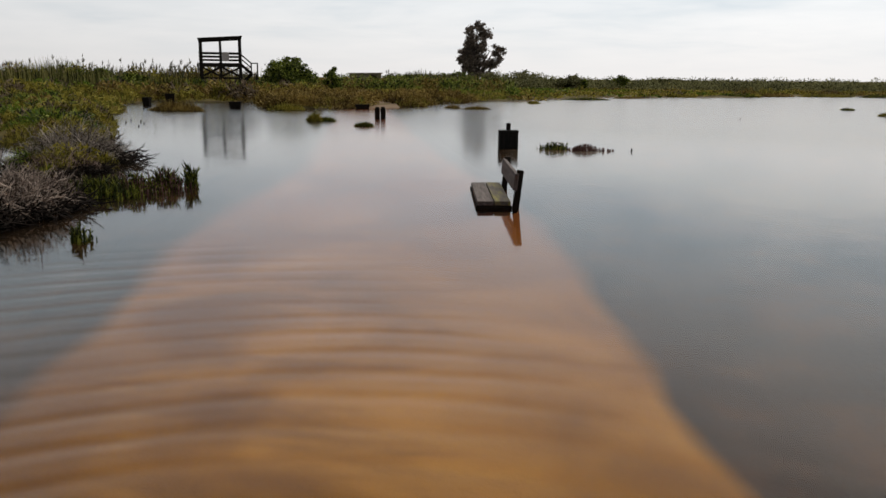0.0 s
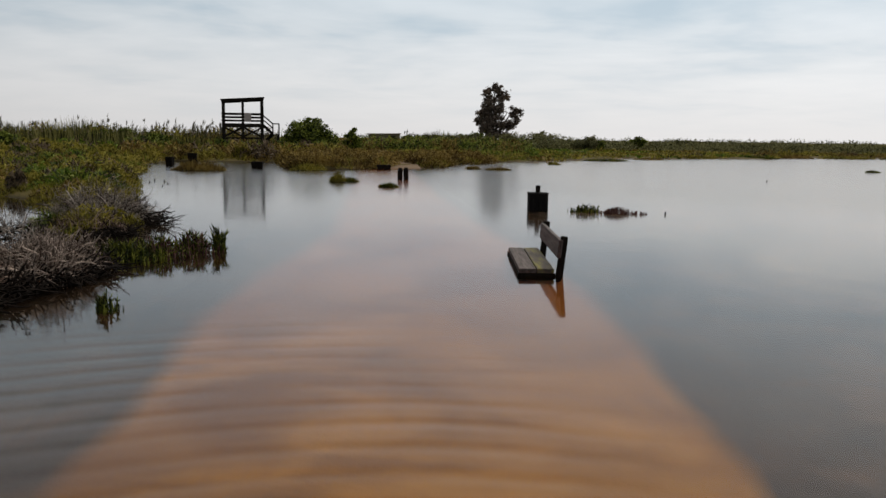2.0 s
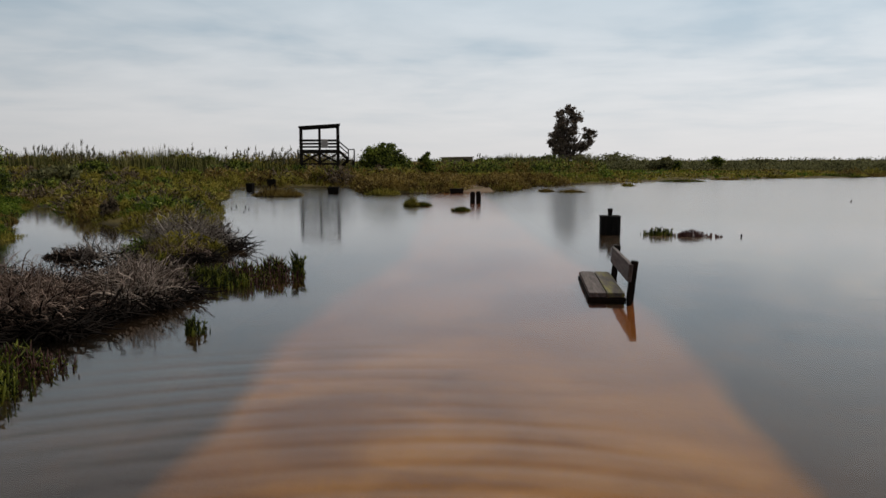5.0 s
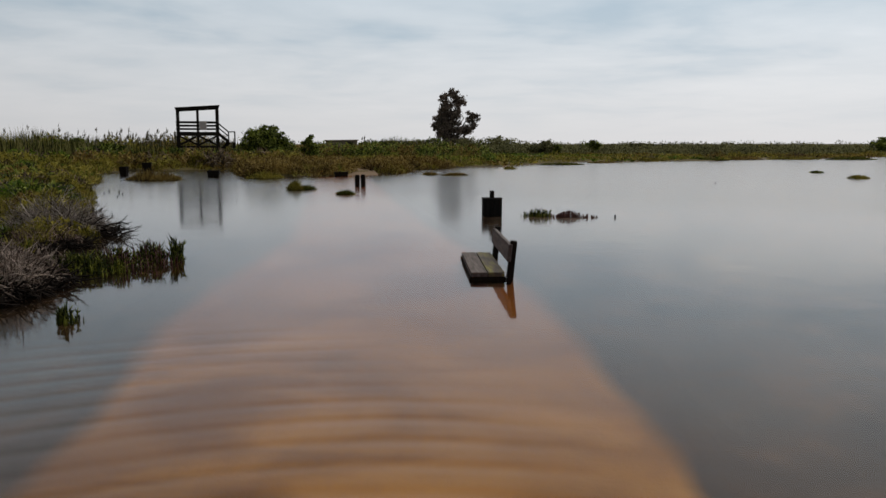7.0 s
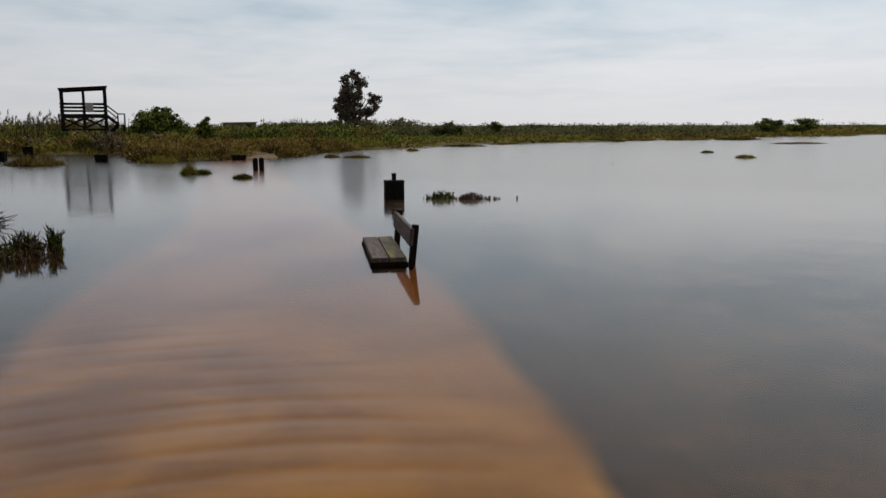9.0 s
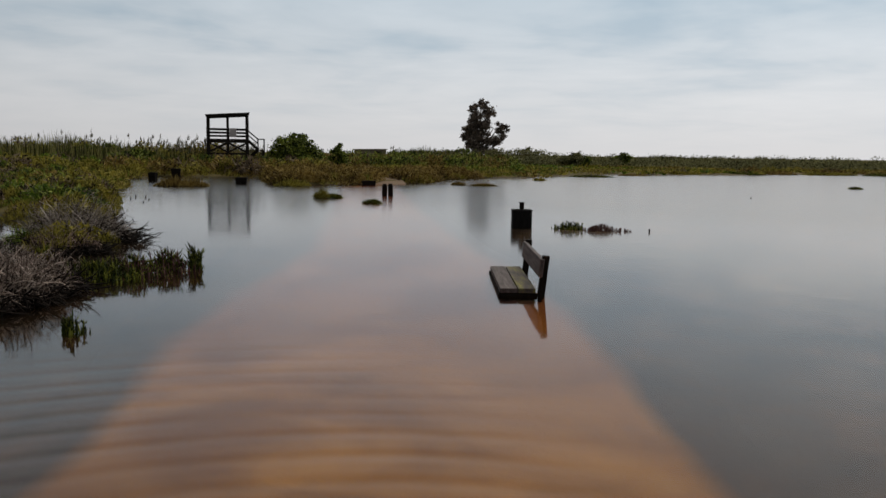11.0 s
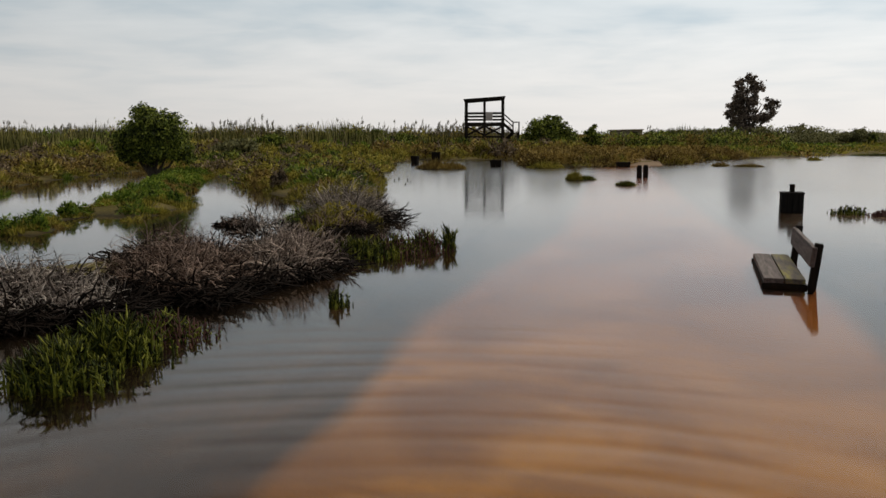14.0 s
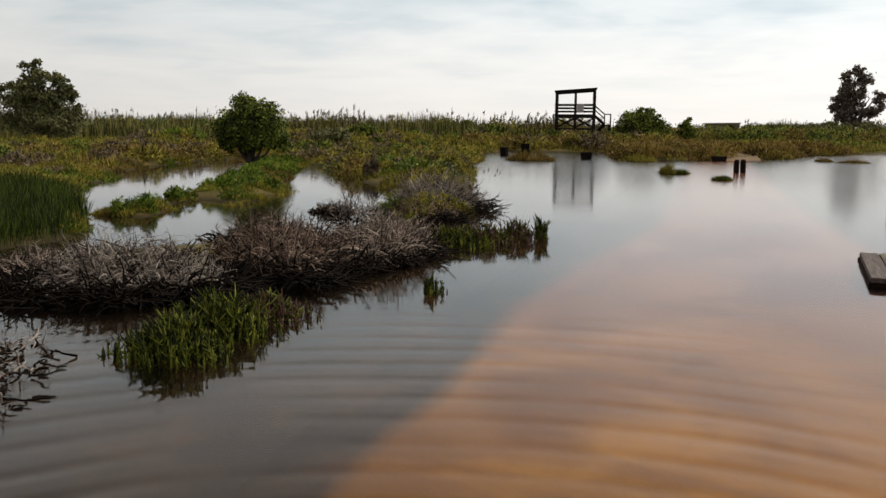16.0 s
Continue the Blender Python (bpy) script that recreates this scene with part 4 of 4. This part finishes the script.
# middle distance
middle = np.concatenate([scatter(5200, -48, 4, 30, 62, 0.1), scatter(1600, -70, -20, 18, 50, 0.5), scatter(900, -12, 2, 34, 48, 0.0, 2.5)])
middle = middle[(np.abs(middle[:, 0] - path_middle(middle[:, 1]) - 1.3) > 0.9) | (middle[:, 1] > 41.5)]
plant_zone(middle, 4.0, ((0.25, 0.7), (0.18, 0.5)), 46, 0.05)
# beyond
beyond = np.concatenate([scatter(6500, -90, 110, 50, 130, 0.3), scatter(1800, 0, 80, 48, 110, 0.0, 5.0)])
plant_zone(beyond, 8.0, ((0.5, 1.5), (0.12, 0.38)), 24, 0.17)
distant = scatter(5200, -220, 330, 110, 290, 3.0)
plant_zone(distant, 20.0, ((1.2, 3.2), (0.35, 0.9)), 18, 0.40)


def reed_bed(n, place, width, lean=0.12, tall=(1.5, 2.3), plume=0.02):
    """Upright reeds, some with plumes."""
    xy = place
    z = ground_z(xy[:, 0], xy[:, 1])
    feet = np.concatenate([xy, z[:, None]], 1)
    h = rng.uniform(*tall, len(xy)) * (1 + 0.22 * wobble(xy[:, 0], xy[:, 1], 1.6) + 0.34 * wobble(xy[:, 0], xy[:, 1], 4.5, 4.0))
    tips = feet + np.stack([rng.normal(size=len(xy)) * lean * h, rng.normal(size=len(xy)) * lean * h, h], 1)
    v, f = bent_blades(feet, tips, np.full(len(xy), width), 0.05)
    tagged(mesh_of("reeds", v, f, REED), "tall green and straw reed bed", "reeds", kind="stuff")
    keep = rng.random(len(xy)) < plume * (0.5 + 1.6 * wobble(xy[:, 0], xy[:, 1], 3.5, 1.0)).clip(0.02, 3)
    a = tips[keep]
    a[:, 2] += rng.uniform(0.0, 0.5, len(a))
    m = 9
    c = np.repeat(a, m, axis=0) + rng.normal(size=(len(a) * m, 3)) * np.array([0.045, 0.045, 0.10])
    pv = blades(c - np.array([0, 0, 0.14]), c + rng.normal(size=c.shape) * 0.05 + np.array([0.04, 0, 0.14]), np.full(len(c), 0.07))
    sv = blades(a - np.array([0, 0, 0.9]), a + np.array([0, 0, 0.1]), np.full(len(a), 0.035))
    tagged(mesh_of("reed_plumes", *joined([pv, sv]), PLUME), "pale feathery reed plumes", "reeds", kind="stuff")


reed_bed(0, scatter(13000, -75, -17, 60, 76, 1), 0.05, tall=(0.9, 1.95), plume=0.05)
reed_bed(0, scatter(13000, -110, -38, 44, 72, 1), 0.06, tall=(1.0, 1.9), plume=0.012)
reed_bed(0, scatter(3000, -40, -17, 52, 60, 1), 0.06, tall=(1.1, 1.8), plume=0.03)
reed_bed(0, scatter(3500, -8, 3, 95, 106, 1), 0.09, tall=(1.2, 1.9), plume=0.06)

# tall grass on the near left bank
g = zone_of(scatter(26000, -15, -8.2, 4.5, 12, 0.0, 1.5), LEFT_BANK, 0.0)
gf = np.concatenate([g, ground_z(g[:, 0], g[:, 1])[:, None]], 1)
gh = rng.uniform(0.15, 0.42, len(g)) * (1 + 0.3 * wobble(g[:, 0], g[:, 1], 0.7))
gt = gf + np.stack([rng.normal(size=len(g)) * 0.22 * gh, rng.normal(size=len(g)) * 0.22 * gh, gh], 1)
tagged(mesh_of("tall_grass", *bent_blades(gf, gt, np.full(len(g), 0.012), 0.08), GRASS_DARK), "tall fresh green marsh grass", "grass", kind="stuff")


def make_glasswort(place, spread, count, tall, label, red=0.35, seed=1):
    """A fleshy marsh plant: many upright jointed fingers with side shoots, standing in the water."""
    r = np.random.default_rng(seed)
    thing = base("glasswort", place)
    foot = np.concatenate([r.normal(size=(count, 2)) * np.array(spread) * 0.5, np.full((count, 1), -0.10)], 1)
    far_out = np.sum((foot[:, :2] / (np.array(spread) * 0.5)) ** 2, axis=1)
    h = tall * r.uniform(0.4, 1.15, count) * np.exp(-0.18 * far_out)
    k = 6
    t = np.linspace(0, 1, k)
    lean = r.normal(size=(count, 2)) * 0.16
    lines = foot[:, None] + np.stack([lean[:, :1] * t ** 1.5 * h[:, None], lean[:, 1:] * t ** 1.5 * h[:, None], (h[:, None] + 0.1) * t], -1)
    joint = np.array([0.7, 1.0, 0.8, 1.05, 0.8, 0.25])
    v1 = tubes(lines, r.uniform(0.006, 0.011, (count, 1)) * joint, 4)
    m = 9
    at = r.integers(1, 5, (count, m))
    start = lines[np.arange(count)[:, None], at].reshape(-1, 3)
    ln = np.repeat(h, m) * r.uniform(0.15, 0.36, count * m)
    tt = np.linspace(0, 1, 4)
    way_ = r.normal(size=(count * m, 2)) * 0.6
    side = start[:, None] + np.stack([way_[:, :1] * ln[:, None] * tt ** 0.6, way_[:, 1:] * ln[:, None] * tt ** 0.6, ln[:, None] * tt], -1)
    v2 = tubes(side, r.uniform(0.005, 0.008, (count * m, 1)) * np.array([0.7, 1.0, 0.9, 0.3]), 3)
    tagged(mesh_of("shoot_mass", *v2, GLASS_RED if red > 0.7 else GLASS_GREEN, thing), kind="stuff")
    tagged(mesh_of("stem_mass", *v1, GLASS_RED if red > 0.5 else GLASS_GREEN, thing), kind="stuff")
    tagged(thing, label, "glasswort", "glasswort clumps")


make_glasswort((-3.24, 10.15, 0), (0.10, 0.10), 36, 0.30, "yellow-green glasswort tuft standing alone in the water", seed=1)
make_glasswort((-3.50, 9.95, 0), (0.30, 0.20), 100, 0.28, "yellow-green glasswort clump with reddish stems in water", 0.6, 2)
make_glasswort((-3.80, 9.55, 0), (0.40, 0.28), 170, 0.24, "dense olive glasswort clump in water", 0.6, 3)
make_glasswort((-4.10, 9.2, 0), (0.50, 0.34), 210, 0.24, "dense olive glasswort clump in water", 0.2, 4)
make_glasswort((-3.05, 6.55, 0), (0.10, 0.08), 30, 0.17, "small pale glasswort tuft in water", 0.2, 5)
make_glasswort((-3.68, 4.05, 0), (0.34, 0.24), 260, 0.27, "fresh green glasswort clump at the brushwood's foot", 0.2, 6)
make_glasswort((-3.78, 4.62, 0), (0.40, 0.28), 300, 0.28, "fresh green glasswort clump at the brushwood's foot", 0.2, 7)
make_glasswort((-3.80, 5.20, 0), (0.34, 0.26), 200, 0.19, "dark green glasswort clump at the brushwood's foot", 0.6, 8)
make_glasswort((2.26, 16.3, 0), (0.34, 0.16), 90, 0.17, "small yellow-green tuft in open water", 0.2, 9)
make_glasswort((2.86, 16.1, 0), (0.40, 0.16), 110, 0.14, "small reddish tuft in open water", 0.8, 10)
make_glasswort((3.22, 16.0, 0), (0.24, 0.10), 26, 0.08, "small reddish tuft in open water", 0.8, 11)


def make_hummock(place, size, tall, material, label, seed):
    """A drowned hummock: a low mud mound under a mat of short sprigs."""
    r = np.random.default_rng(seed)
    thing = base("hummock", (*place, 0.0))
    ang = np.linspace(0, 2 * np.pi, 24, endpoint=False)
    ring = 1 + 0.14 * np.sin(2 * ang + seed) + 0.10 * np.sin(5 * ang + 2 * seed)
    v = [(0, 0, tall * 0.3)]
    for q, z in ((0.5, 0.22), (0.85, 0.04), (1.05, -0.12), (1.2, -1.0)):
        v += [(math.cos(u) * size[0] * q * w, math.sin(u) * size[1] * q * w, z * tall if z > -0.5 else -0.3) for u, w in zip(ang, ring)]
    f = [(0, 1 + i, 1 + (i + 1) % 24) for i in range(24)]
    for j in range(3):
        for i in range(24):
            p, q = 1 + 24 * j + i, 1 + 24 * j + (i + 1) % 24
            f += [(p, p + 24, q + 24), (p, q + 24, q)]
    mesh_of("mound", v, f, ground.data.materials[0], thing)
    n = int(700 + 1300 * size[0])
    u = r.uniform(0, 2 * np.pi, n)
    q = np.sqrt(r.random(n))
    lump = 0.75 + 0.35 * np.sin(u * 3 + seed) * q + 0.25 * np.sin(u * 7 + 3 * q)
    feet = np.stack([np.cos(u) * q * size[0], np.sin(u) * q * size[1], tall * 0.3 * (1 - q * q)], 1)
    tips = feet + np.stack([r.normal(size=n) * 0.07, r.normal(size=n) * 0.07, tall * np.clip(lump, 0.2, 1.3) * r.uniform(0.3, 1.5, n) * np.sqrt(1.05 - q * q)], 1)
    tagged(mesh_of("sprig_mat", *blades(feet, tips, r.uniform(0.015, 0.04, n)), material, thing), kind="stuff")
    tagged(thing, label, "hummock", "hummocks in the flood water")


make_hummock((-11.25, 33.3), (1.15, 0.5), 0.34, RUST, "low rust-brown drowned hummock before the far shore", 1)
make_hummock((-7.0, 34.9), (0.8, 0.5), 0.24, OLIVE, "flat olive hummock beside the far shore", 2)
make_hummock((-4.3, 26.2), (0.26, 0.16), 0.22, OLIVE, "small olive tuft on a drowned hummock", 3)
make_hummock((-3.95, 26.3), (0.26, 0.12), 0.12, GLASS_GREEN, "low yellow-green tuft on a drowned hummock", 4)
make_hummock((-2.42, 23.7), (0.24, 0.12), 0.10, GLASS_GREEN, "flat green tuft just above the water", 5)
make_hummock((0.15, 38.7), (0.35, 0.2), 0.12, RUST, "small dark drowned hummock", 6)
make_hummock((1.3, 37.9), (0.6, 0.22), 0.10, RUST, "flat dark drowned hummock", 7)
for i, (x, y, wide, tall) in enumerate(((2.4, 53.5, 1.9, 0.22), (4.9, 47.5, 0.35, 0.12), (9.5, 57.0, 1.6, 0.14), (13.6, 62.5, 1.2, 0.12), (19.3, 69.0, 2.4, 0.2), (24.5, 70.5, 2.0, 0.22), (29.0, 74.5, 2.2, 0.25), (34.5, 75.5, 2.6, 0.25), (39.5, 74.5, 2.4, 0.25), (36.0, 58.5, 2.3, 0.10), (18.5, 34.2, 0.42, 0.12), (20.0, 41.0, 0.3, 0.09))):
    make_hummock((x, y), (wide, 0.25 + 0.15 * wide), tall, (RUST, OLIVE, GLASS_GREEN)[i % 3], "flat rusty strip of marsh plants in shallow water", 10 + i)


def crooked(r, start, heading, length, k, curl, fall):
    """Crooked twigs: each wanders from its start, and sinks towards its end."""
    n = len(start)
    line = [start]
    d = heading / np.linalg.norm(heading, axis=1, keepdims=True)
    for i in range(k - 1):
        d = d + r.normal(size=(n, 3)) * curl - np.array([0, 0, 1.0]) * fall[:, None]
        d /= np.linalg.norm(d, axis=1, keepdims=True)
        q = line[-1] + d * (length / (k - 1))[:, None]
        q[:, 2] = np.maximum(q[:, 2], -0.05)
        line.append(q)
    return np.stack(line, 1)


def make_brushwood(place, spread, count, tall, material, label, seed, droop=0.7, thick=0.0058):
    """Dead brush: crooked grey twigs over a dense, wet heart, coloured near-black as if in shade."""
    r = np.random.default_rng(seed)
    thing = base("dead_shrub", place)
    k = 8
    t = np.linspace(0, 1, k)

    def rooted(n, squeeze):
        a = r.uniform(0, 2 * np.pi, n)
        reach = np.sqrt(r.random(n))
        out = np.stack([np.cos(a), np.sin(a), np.zeros(n)], 1)
        edge = 1 + 0.16 * np.sin(3 * a + seed) + 0.10 * np.sin(7 * a + 2 * seed)
        root = out * (reach * edge * squeeze)[:, None] * np.array([spread[0], spread[1], 0])
        top = tall * np.sqrt(np.clip(1.06 - reach ** 2, 0.06, 1))
        return root, out, reach, top

    root, out, reach, top = rooted(count, 0.74)
    root[:, 2] = top * r.uniform(0.22, 0.5, count)
    heading = out * (0.35 + 0.6 * reach)[:, None] + np.array([0, 0, 0.9]) + r.normal(size=(count, 3)) * 0.55
    line = crooked(r, root, heading, top * r.uniform(0.45, 0.95, count) + 0.05, k, 0.20, droop * r.uniform(0.1, 0.5, count))
    stout = thick * np.exp(r.normal(size=(count, 1)) * 0.45)
    tagged(mesh_of("branch_tangle", *tubes(line, stout * (1.0 - 0.7 * t), 3), material, thing), kind="stuff")
    # side twigs, two on each branch
    m = 2
    at = r.integers(2, k, (count, m))
    start = line[np.arange(count)[:, None], at].reshape(-1, 3)
    heading = r.normal(size=(count * m, 3)) + np.array([0, 0, 0.35])
    side = crooked(r, start, heading, r.uniform(0.25, 0.6, count * m) * tall * 0.5 + 0.02, 4, 0.26, np.full(count * m, 0.08 * droop))
    tagged(mesh_of("twig_tangle", *tubes(side, np.full((count * m, 1), thick * 0.5) * (1 - 0.6 * np.linspace(0, 1, 4)), 3), material, thing), kind="stuff")
    # the wet heart, low and dense; its near-black colour paints in the shade
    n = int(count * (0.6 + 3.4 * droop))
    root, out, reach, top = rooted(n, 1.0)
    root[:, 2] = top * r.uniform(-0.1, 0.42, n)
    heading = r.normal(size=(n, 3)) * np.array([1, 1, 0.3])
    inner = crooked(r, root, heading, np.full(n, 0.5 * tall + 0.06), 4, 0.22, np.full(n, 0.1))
    tagged(mesh_of("inner_tangle", *tubes(inner, np.full((n, 1), thick * 2.0) * (1.0 - 0.5 * np.linspace(0, 1, 4)), 3), SHADE_TWIG, thing), kind="stuff")
    tagged(thing, label, "dead shrub", "dead brushwood along the bank")


make_brushwood((-5.55, 5.55, 0), (1.05, 0.85), 1500, 0.44, TWIG_PALE, "heap of arching bleached grey dead twigs in water", 1)
make_brushwood((-6.75, 5.75, 0), (0.85, 0.8), 800, 0.26, TWIG, "low heap of bleached grey dead twigs in water", 2)
make_brushwood((-4.85, 6.9, 0), (0.85, 0.95), 1300, 0.46, TWIG_BROWN, "dark brown dead brushwood over the water", 3)
make_brushwood((-5.5, 7.6, 0), (0.8, 0.8), 700, 0.50, TWIG_BROWN, "heap of grey-brown dead brushwood on the bank", 4)
make_brushwood((-4.35, 7.9, 0), (0.6, 0.75), 650, 0.44, TWIG, "grey upright dead brushwood at the water's edge", 5, 0.3)
make_brushwood((-4.7, 8.9, 0), (0.6, 0.6), 500, 0.36, TWIG, "pale grey dead brushwood behind green glasswort", 6, 0.3)
make_brushwood((-6.0, 12.9, 0), (0.85, 0.8), 1000, 0.62, TWIG_PALE, "feathery grey dead shrub on the spit", 7, 0.15, 0.005)
make_brushwood((-5.6, 11.6, 0), (0.6, 0.6), 450, 0.30, TWIG_BROWN, "brown dead brushwood at the spit's edge", 8, 0.5)
make_brushwood((-6.2, 10.6, 0), (0.5, 0.4), 110, 0.46, TWIG_PALE, "pale upright dead stems at the inlet", 14, 0.1, 0.006)
make_brushwood((-7.35, 11.7, 0), (0.36, 0.26), 120, 0.22, TWIG_BROWN, "dark drowned brushwood in the inlet", 9, 0.6)
make_brushwood((-4.55, 3.45, 0), (0.55, 0.35), 46, 0.17, TWIG, "sparse drowned dead branches", 10, 0.3, 0.005)
make_brushwood((-4.0, 2.95, 0), (0.32, 0.25), 26, 0.12, TWIG_BROWN, "sparse dark drowned dead branches", 13, 0.3, 0.005)
make_brushwood((-11.3, 22.5, 0), (1.0, 1.2), 500, 0.55, TWIG, "grey dead shrub on the spit", 12, 0.2)

# a short stub and sticks that stand in the open water


def make_stake(place, lean, high):
    stake = base("stake", place)
    part("stick", beam((0, 0, -0.3), (lean, 0, high), 0.03, 0.026), WOOD_DARK, stake)
    tagged(stake, "short dark stick poking out of the water", "stake", "sticks in the water")


make_stake((10.7, 29.9, 0), 0.08, 0.06)
make_stake((3.75, 16.0, 0), 0.01, 0.06)
make_stake((-7.3, 9.6, 0), -0.04, 0.25)
for x, y, h in ((-9.7, 24.2, 0.05), (-9.4, 24.6, 0.08), (-9.0, 23.8, 0.04), (-9.9, 25.1, 0.07), (-8.7, 22.6, 0.04)):
    make_stake((x, y, 0), 0.015, h)
